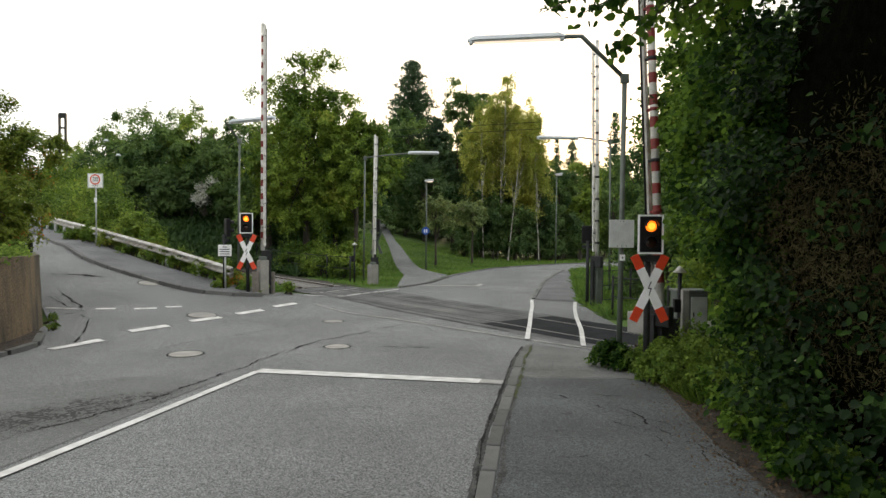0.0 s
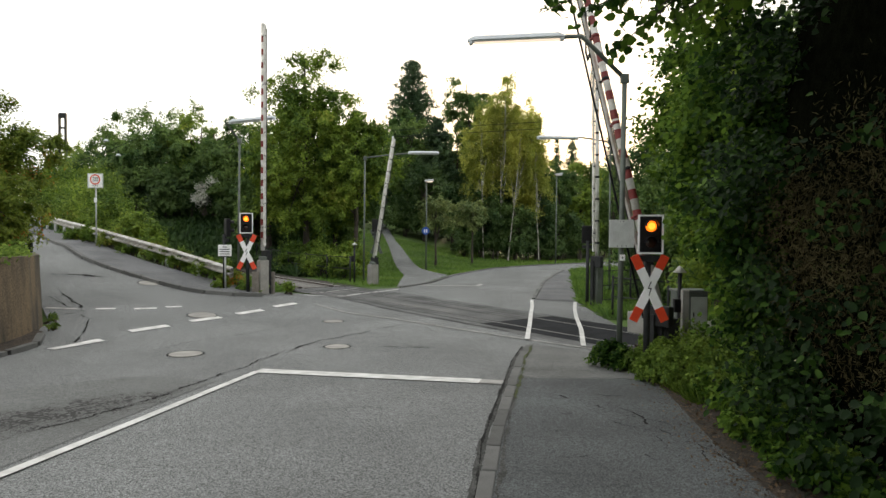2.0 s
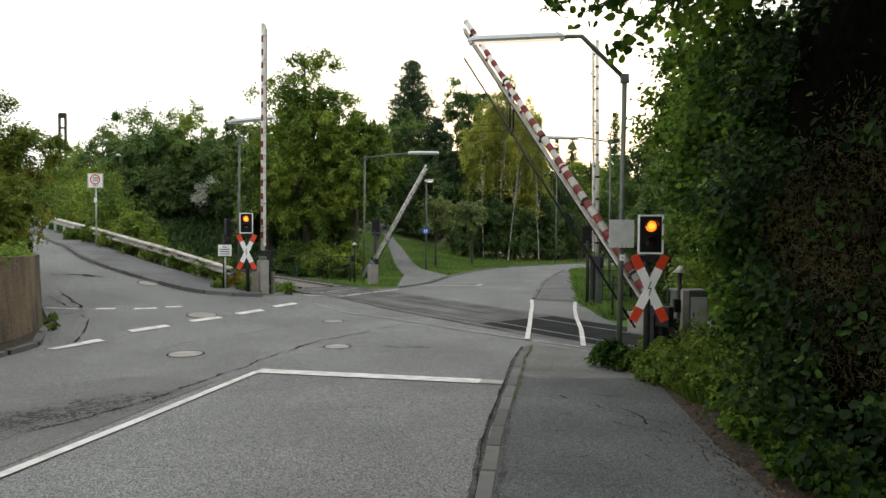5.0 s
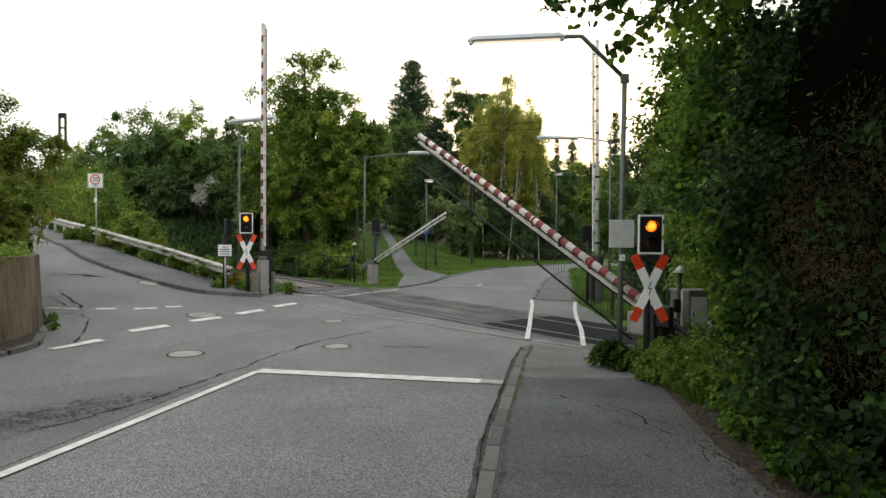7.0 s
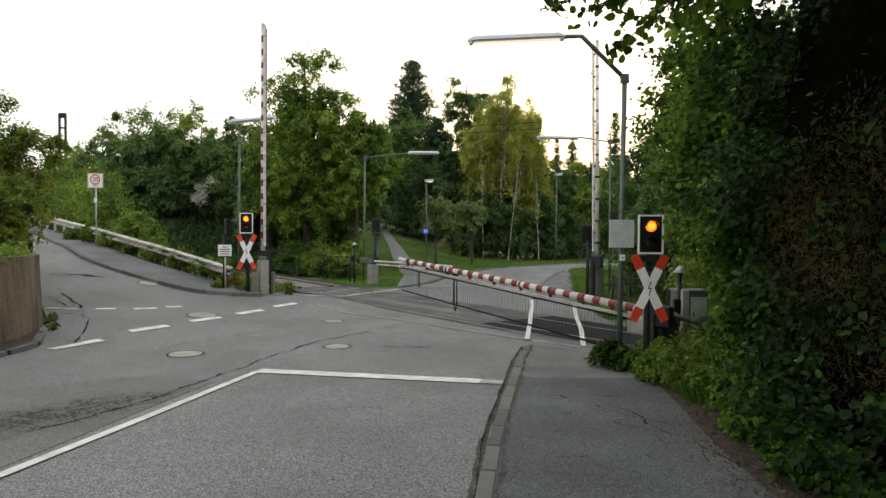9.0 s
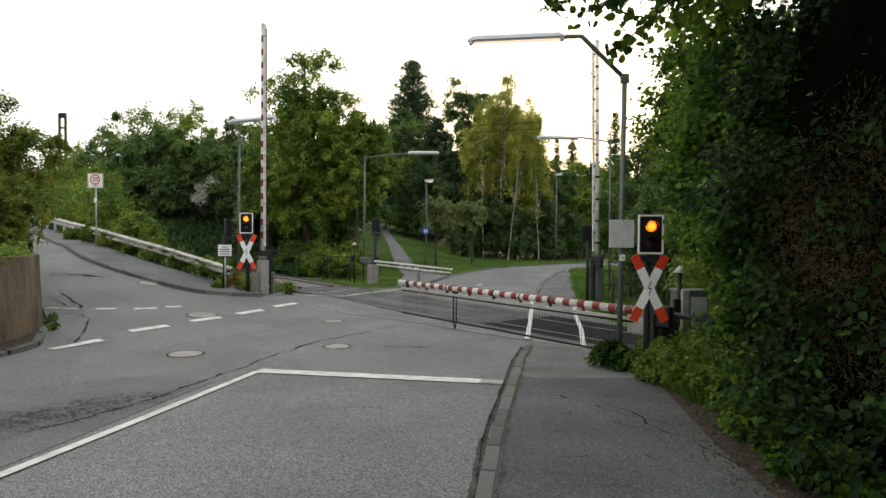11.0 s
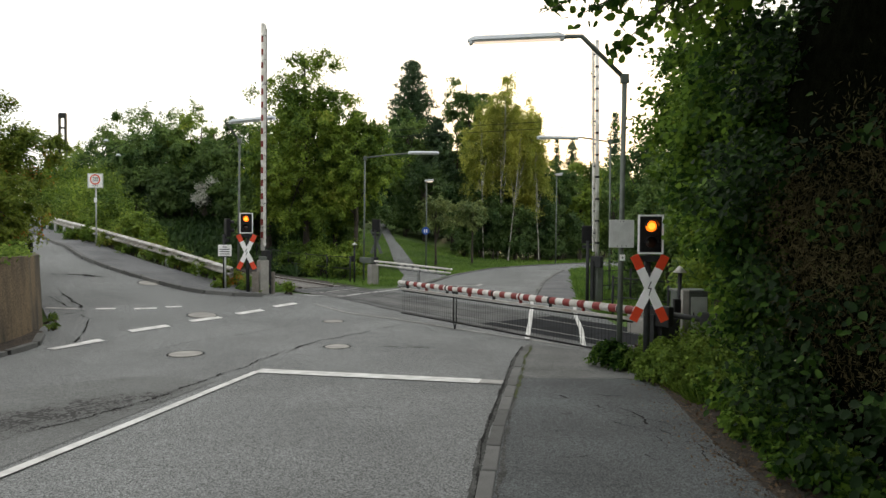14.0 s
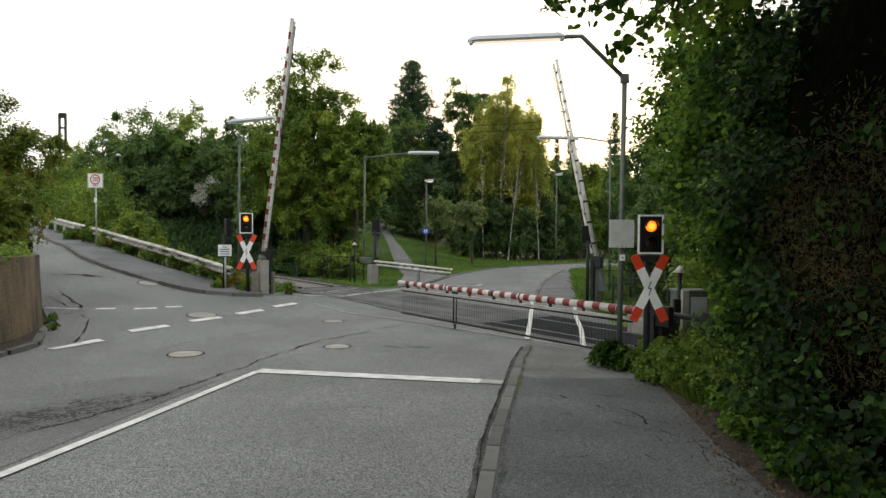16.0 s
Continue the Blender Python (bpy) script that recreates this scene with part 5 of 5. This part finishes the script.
    for i in range(22):
        u = i / 21
        x, y = -7.0 - 8.6 * u, 22.5 + 6.2 * u + (i % 3) * 0.22
        bush("weed_clump", x, y, (0.55, 0.32, 0.36 + 0.08 * (i % 4)), LEAF_WEED if i % 5 else LEAF_RED, "low green weeds under the guard rail", 1500, 0.085, 14, seed=140 + i, group="guard rail weeds")
    for i, (x, y, r) in enumerate(((-4.9, 33.1, 0.9), (-6.3, 34.9, 1.1), (-7.8, 37.2, 1.3), (-4.6, 34.6, 1.0), (-6.4, 36.6, 1.4), (-5.2, 36.9, 1.3))):
        bush("shrub", x, y, (r, r, r * 0.8), LEAF_A, "light green shrub along the railway fence", 5500, 0.12, 24, seed=160 + i, group="railway shrubs")
    for i, (x, y) in enumerate(((-5.9, 21.95), (-6.5, 21.95), (-5.2, 22.6), (-7.2, 22.0))):
        bush("weed_clump", x, y, (0.35, 0.3, 0.25), LEAF_WEED, "low weeds round the barrier foot", 700, 0.08, 10, seed=175 + i, group="barrier weeds")
    for i, (x, y) in enumerate(((-9.05, 15.4), (-9.5, 16.2))):
        bush("weed_clump", x + 0.15, y, (0.14, 0.14, 0.1), LEAF_WEED, "small weeds at the wall foot", 200, 0.06, 8, seed=330 + i, group="wall weeds")
    # ivy over the wall's top
    rng = np.random.default_rng(7)
    ivy = thing("ivy", (-9.9, 15, 1.84), "dense light green ivy over the wall top", "ivy")
    p = resample([(-9.3, 9), (-9.25, 14.4), (-9.6, 15.4), (-10.5, 16.8), (-12.5, 18.6)], 400)[rng.integers(0, 400, 6000)]
    P = np.c_[p[:, 0] + 9.9 + rng.normal(-0.12, 0.16, 6000), p[:, 1] - 15 + rng.normal(0, 0.12, 6000), np.abs(rng.normal(0, 0.14, 6000)) - 0.10 + 0.02 * np.maximum(0, 15 - p[:, 1])]
    N = np.tile([0.4, -0.5, 0.7], (6000, 1)) + rng.normal(0, 0.3, (6000, 3))
    part("leaves", leaves_mesh("leaves", P, N, 0.085, LEAF_WEED, 8, width=0.9), None, ivy)["kind"] = "stuff"


def hedge_face(y, z):
    """How far the hedge stands from the road's middle at a height z."""
    low = np.interp(y, [-6, 1, 5, 7.5, 10, 11.2, 12.6], [3.6, 3.5, 3.45, 3.75, 4.65, 5.3, 6.1])
    lean = np.interp(z, [0, 1.7, 2.4, 4.5, 7.6], [0, 0.0, 0.7, 0.9, 0.8]) * np.interp(y, [1, 6, 9, 11, 12.2, 13.4], [0.1, 0.15, 0.35, 0.9, 1.75, 2.0])
    return low - lean


def hedge():
    """The tall overgrown hedge: sprays of broad leaves before a near-black shade sheet, with a dry patch."""
    rng = np.random.default_rng(11)
    root = thing("hedge", (4.4, 7, H(4.4, 7)), "tall overgrown dark green hedge beside the footway", "hedge")
    k = 3600
    cy = rng.uniform(-7.0, 13.4, k)
    cz = rng.random(k) ** 0.85 * np.interp(cy, [5, 7.5, 9, 10.5, 13.4], [8.0, 7.2, 5.2, 5.2, 5.9])
    big = np.array([noise.noise(Vector((2, a * 0.5, b * 0.5))) for a, b in zip(cy, cz)])
    clump = np.array([noise.noise(Vector((5, a * 1.1, b * 1.1))) for a, b in zip(cy, cz)])
    cx = hedge_face(cy, cz) + 0.15 - 0.75 * big * np.interp(cz, [0.8, 2.4], [0.35, 1.0]) + rng.uniform(-0.3, 0.25, k)
    near = cy < 8.8
    dry = near & (cz > 1.0) & (cz < 2.3 + (7.6 - cy) * 0.7 + 0.5 * big) & (cy < 7.8) & (cy > 3)
    dense = np.where(~near, np.where(clump > -0.12, 0.95, 0.25), np.where(cz < 1.7, np.where(clump > -0.1, 0.75, 0.15), np.where(cz < 3.4, np.where(clump > 0.12, 0.4, 0.04), 0.09)))
    dense = np.where(dry, np.where(clump > 0.22, 0.35, 0.04), dense)
    keep = rng.random(k) < dense
    out = np.c_[rng.normal(-0.8, 0.3, k), rng.normal(-0.15, 0.5, k), rng.normal(0.15, 0.4, k)]
    i = np.repeat(np.nonzero(keep)[0], 58)
    n = len(i)
    t = rng.random(n)
    P = np.c_[cx[i] - 4.4, cy[i] - 7, cz[i]] + out[i] * (t * 0.5)[:, None] + rng.normal(0, 1, (n, 3)) * [0.10, 0.12, 0.09] - np.c_[np.zeros(n), np.zeros(n), 0.14 * t * t]
    P[:, 2] = np.maximum(P[:, 2], rng.random(n) * 0.2)
    N = np.tile([-0.55, -0.35, 0.6], (n, 1)) + rng.normal(0, 0.35, (n, 3))
    # near leaves get the shade-darkened colour, the lit far end the brighter one
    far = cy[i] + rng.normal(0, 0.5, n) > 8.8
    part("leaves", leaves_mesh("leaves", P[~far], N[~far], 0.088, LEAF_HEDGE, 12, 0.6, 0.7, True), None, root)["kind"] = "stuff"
    part("hazel_leaves", leaves_mesh("hazel_leaves", P[far], N[far], 0.095, LEAF_HAZEL, 14, 0.6, 0.9, True), None, root, "brighter green hazel leaves at the hedge's lit end")["kind"] = "stuff"
    j = rng.choice(np.nonzero(dry)[0], 40000)
    P = np.c_[cx[j] - 4.2, cy[j] - 7, cz[j]] + rng.normal(0, 1, (len(j), 3)) * [0.12, 0.25, 0.25] + [0.15, 0, 0]
    N = np.tile([-0.8, -0.3, 0.1], (len(j), 1)) + rng.normal(0, 0.4, (len(j), 3))
    part("dry_growth", leaves_mesh("dry_growth", P, N, 0.065, LEAF_DRY, 13, 0.8, 0.16), None, root, "brown dry twigs in the hedge")["kind"] = "stuff"
    bm = B()
    for q in range(24):
        yy = rng.uniform(-5.5, 5.0)
        fx = float(hedge_face(yy + 7, 0.5)) - 4.4 + 0.55
        tube(bm, (fx, yy, -0.1), (fx + rng.normal(-0.1, 0.25), yy + rng.normal(0, 0.6), rng.uniform(2, 6.0)), 0.025, 0.008, 5, False)
    part("stem_tangle", bm, HEDGE_SHADE, root)["kind"] = "stuff"
    # near-black sheet put in for the shade inside the hedge
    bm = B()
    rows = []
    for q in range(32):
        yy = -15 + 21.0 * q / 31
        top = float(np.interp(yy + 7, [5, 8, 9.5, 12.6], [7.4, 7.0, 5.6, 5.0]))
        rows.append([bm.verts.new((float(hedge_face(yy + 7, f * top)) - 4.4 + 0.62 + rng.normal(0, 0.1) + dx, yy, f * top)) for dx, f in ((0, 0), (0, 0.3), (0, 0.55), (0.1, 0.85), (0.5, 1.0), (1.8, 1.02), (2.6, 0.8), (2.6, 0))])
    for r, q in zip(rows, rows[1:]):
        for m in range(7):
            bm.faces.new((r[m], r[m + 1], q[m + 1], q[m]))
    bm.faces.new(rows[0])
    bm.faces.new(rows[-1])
    part("interior", bm, HEDGE_SHADE, root, "near-black sheet standing for the shade inside the hedge")
    # overhanging sprays at the top
    spr = thing("overhanging_branch", (3.4, 6.2, H(3.4, 6.2)), "leafy branch hanging over from the hedge top", "branch")
    gg = H(3.4, 6.2)
    tips = [((2.6, 6.2, 5.0), (0.88, 6.2, 4.50)), ((2.6, 6.2, 4.95), (1.2, 6.2, 4.47)), ((2.8, 6.3, 5.0), (1.48, 6.2, 4.12)), ((2.8, 6.3, 4.95), (1.75, 6.2, 4.42)), ((3.0, 6.3, 4.9), (2.05, 6.2, 4.42)), ((3.0, 6.5, 5.2), (1.55, 6.4, 4.62)), ((3.2, 6.9, 4.9), (2.35, 6.9, 4.52)), ((3.3, 6.6, 5.0), (2.5, 6.5, 4.4)), ((3.3, 6.6, 5.0), (2.2, 6.6, 4.6)), ((3.4, 7.2, 5.2), (2.55, 7.2, 4.75)), ((3.4, 7.6, 5.0), (2.75, 7.6, 4.5))]
    bm = B()
    Ps, Ns = [], []
    for a, b in tips:
        a, b = Vector(a) - Vector((3.4, 6.2, gg)), Vector(b) - Vector((3.4, 6.2, gg))
        m = a.lerp(b, 0.5) + Vector((0, 0, 0.12))
        tube(bm, a, m, 0.018, 0.011, 6, False)
        tube(bm, m, b, 0.011, 0.004, 6, False)
        for i in range(85):
            u = rng.uniform(0.15, 1) ** 0.8
            q = (a.lerp(m, u * 2) if u < 0.5 else m.lerp(b, u * 2 - 1))
            Ps.append(np.array(q) + rng.normal(0, 0.06, 3))
            Ns.append(rng.normal(0, 1, 3))
    part("twig", bm, BARK, spr)["kind"] = "stuff"
    part("leaves", leaves_mesh("leaves", np.array(Ps), np.array(Ns), 0.09, LEAF_HAZEL, 15, 0.9, 0.9, True), None, spr)["kind"] = "stuff"
    # unseen trees added so that their crowns keep light off the hedge and footway
    tree("shading_tree", 7.4, 8.6, 11.0, (3.6, 3.8, 2.3), LEAF_HEDGE, "unseen broad tree added behind the hedge to shade it", 36000, 0.26, 60, 0.2, seed=311)
    tree("shading_tree", 4.9, 1.5, 10.4, (4.6, 6.5, 2.3), LEAF_HEDGE, "unseen broad tree added to shade the footway and hedge", 70000, 0.32, 80, 0.22, seed=310)
    # weeds at the foot of the hedge and round the posts
    spots = [(3.55, 11.75, 0.4, 0.34), (3.75, 11.0, 0.45, 0.42), (4.1, 10.5, 0.5, 0.5), (3.95, 9.7, 0.45, 0.42), (3.95, 8.9, 0.4, 0.38), (3.15, 12.05, 0.34, 0.36), (3.0, 12.3, 0.3, 0.32), (4.4, 11.6, 0.6, 0.5), (5.0, 12.6, 0.6, 0.5), (4.5, 9.8, 0.5, 0.7), (3.8, 8.0, 0.35, 0.32), (3.72, 7.2, 0.32, 0.3), (3.9, 12.3, 0.5, 0.4), (4.1, 9.2, 0.4, 0.7), (4.6, 10.8, 0.5, 0.7), (3.65, 6.3, 0.3, 0.28), (4.0, 8.3, 0.35, 0.6), (3.45, 10.75, 0.4, 0.42), (3.65, 10.25, 0.4, 0.42), (3.8, 11.3, 0.4, 0.45), (3.75, 9.6, 0.3, 0.34), (3.38, 11.0, 0.25, 0.3)]
    for i, (x, y, r, h) in enumerate(spots):
        bush("weed_clump", x, y, (r, r, h), LEAF_WEED if i not in (5, 6) else LEAF_HAZEL, "green nettles and weeds at the hedge foot", 2300, 0.062, 16, seed=200 + i, group="hedge weeds")
    for i in range(16):
        y = 4.2 + i * 0.37
        x = float(np.interp(y, [4, 6, 7.5, 10], [3.38, 3.38, 3.5, 3.75])) + rng.normal(0.05, 0.08)
        bush("weed_clump", x, y, (0.26, 0.26, 0.2 + 0.06 * (i % 3)), LEAF_HAZEL, "dark green low growth at the hedge foot", 700, 0.085, 10, seed=360 + i, group="hedge weeds")
    # dry leaves lying on the edge of the footway
    n = 2600
    y = rng.uniform(3.5, 13, n)
    x = np.interp(y, [4, 6, 7.5, 10, 12.4], [2.9, 2.85, 3.0, 3.4, 3.5]) + rng.normal(0.15, 0.25, n)
    P = np.c_[x, y, height(x, y) + 0.06]
    N = np.tile([0.0, 0.0, 1.0], (n, 1)) + rng.normal(0, 0.15, (n, 3))
    tagged(new("fallen_leaves", leaves_mesh("fallen_leaves", P, N, 0.04, LEAF_FALLEN, 44, 0, 0.6)), "brown fallen leaves along the hedge foot", "leaves", kind="stuff")


def grass(name, region, n, size, seed, label, mat=None, wide=0.14, upright=False):
    """Blades of grass over a stretch of lawn: (x, y) pairs from the region's function."""
    rng = np.random.default_rng(seed)
    p = region(rng, n)
    P = np.c_[p, height(p[:, 0], p[:, 1]) - 0.03]
    N = np.tile([0, -1.0, 0.0] if upright else [0, -0.3, 1.0], (len(p), 1))
    me = leaves_mesh(name, P, N, size, mat or BLADE, seed, -2.2, wide)
    tagged(new(name, me), label, "grass", kind="stuff")


def lawn(rng, n):
    p = np.c_[rng.uniform(-9, 12, n), rng.uniform(29, 56, n)]
    rx = np.interp(p[:, 1], [28.4, 30.9, 36, 42.3, 45.7, 48.2, 52], [-1.9, -0.6, 0.45, 2.95, 5.9, 8.6, 13.9])
    pl = np.interp(p[:, 1], [28.6, 35.8, 49.5, 57], [-1.95, -2.05, -3.9, -5.0])
    pr = np.interp(p[:, 1], [31.2, 36.2, 37.3, 41, 48, 55], [-0.7, 0.3, -0.2, -1.4, -2.6, -3.9])
    return p[(p[:, 0] < rx - 0.1) & ~((p[:, 0] > pl - 0.05) & (p[:, 0] < pr + 0.05)) & (p[:, 0] > -4.2 - (p[:, 1] - 28.4) * 0.4)]


def verge_right(rng, n):
    p = np.c_[rng.uniform(4.6, 12, n), rng.uniform(19, 44, n)]
    rx = np.interp(p[:, 1], [17.5, 20.8, 23.4, 29, 37, 40.5, 44.5], [4.6, 4.6, 4.65, 5.6, 7.0, 7.6, 10])
    return p[p[:, 0] > rx + 0.05]


def verge_left(rng, n):
    u = rng.random(n)
    return np.c_[-6.0 - 12 * u + rng.normal(0, 0.2, n), 22.9 + 9.2 * u + np.abs(rng.normal(0, 0.9, n))]


def meadow(rng, n):
    p = np.c_[rng.uniform(-26, -7.5, n), rng.uniform(29, 52, n)]
    q = (p[:, 0] + 5) * 0.66 + (p[:, 1] - 19) * 0.75
    o = (p[:, 0] - 3.4) * 0.799 + (p[:, 1] - 16.7) * 0.602
    return p[(q > 2.5) & ((np.abs(o) > 2.2) | (p[:, 1] > 38.5))]


def hedge_foot(rng, n):
    y = rng.uniform(9.3, 12.9, n)
    return np.c_[np.interp(y, [8, 9.5, 11, 12.9], [3.55, 3.55, 3.45, 3.3]) + np.abs(rng.normal(0, 0.55, n)), y]


veg()
hedge()
grass("tall_weeds", hedge_foot, 9000, 0.27, 305, "tall thin grass among the weeds", LEAF_WEED, 0.05, True)
grass("lawn_grass", lawn, 90000, 0.15, 301, "mown green lawn rising to the wood")
grass("verge_grass", verge_right, 26000, 0.3, 302, "long green grass on the verge by the fence")
grass("meadow_grass", meadow, 90000, 0.6, 304, "rough deep green meadow behind the guard rail", LEAF_MEADOW, 0.35)
grass("bank_grass", verge_left, 26000, 0.3, 303, "rough grass behind the guard rail")


# ---- movement ----
def run_barrier(mv, table):
    """table: seconds and the boom's angle above level. Hanging parts stay plumb."""
    tt = sorted(set([t for t, _ in table]) | {0.0, 16.0})
    ang = [float(np.interp(t, [a for a, _ in table], [b for _, b in table])) for t in tt]
    walk(mv["boom"], [(t, pose(0, 0, mv["hp"], 0, -a, 0)) for t, a in zip(tt, ang)])
    for ob, s, dz in mv["bars"]:
        walk(ob, [(t, pose(s, 0, dz, 0, a, 0)) for t, a in zip(tt, ang)])
    if "rail" in mv:
        walk(mv["rail"], [(t, pose(-0.64 * math.sin(radians(a)), 0, -0.2 - 0.64 * math.cos(radians(a)))) for t, a in zip(tt, ang)])


def motions():
    run_barrier(NEAR_M, [(0, 86.6), (0.5, 83.6), (1, 80.2), (1.5, 76.6), (2, 73.1), (2.5, 69.6), (3, 66.0), (3.5, 62.1), (4, 58.0), (5, 48.8), (5.7, 41.8), (6.4, 34.4), (7, 27.3), (7.5, 21.1), (8, 14.9), (8.5, 9.3), (9, 4.0), (9.3, 1.6), (9.7, -0.2), (10.2, -0.5), (11, -0.2), (12.5, -0.3), (14, -0.3), (16, -0.3)])
    run_barrier(FARL_M, [(0, 88.6), (0.5, 85.2), (1, 81.6), (1.5, 77.8), (2, 73.8), (2.5, 69.6), (3, 65.3), (3.5, 60.8), (4, 56.0), (5, 45.6), (5.7, 37.6), (6.4, 29.0), (7, 21.8), (7.5, 16.0), (8, 10.2), (8.5, 4.8), (8.9, 1.0), (9.3, -0.7), (10, -0.9), (12, -0.9), (14, -0.9), (16, -0.9)])
    run_barrier(LEFT_M, [(0, 89.5), (5, 89.5), (10, 89.5), (14, 89.5), (14.5, 89.3), (14.75, 86.6), (15, 83.2), (15.5, 77.2), (16, 71.4)])
    run_barrier(FARR_M, [(0, 89.0), (5, 89.0), (10, 89.0), (14, 89.0), (14.5, 88.6), (14.75, 86.5), (15, 84.4), (15.5, 79.4), (16, 74.2)])


motions()
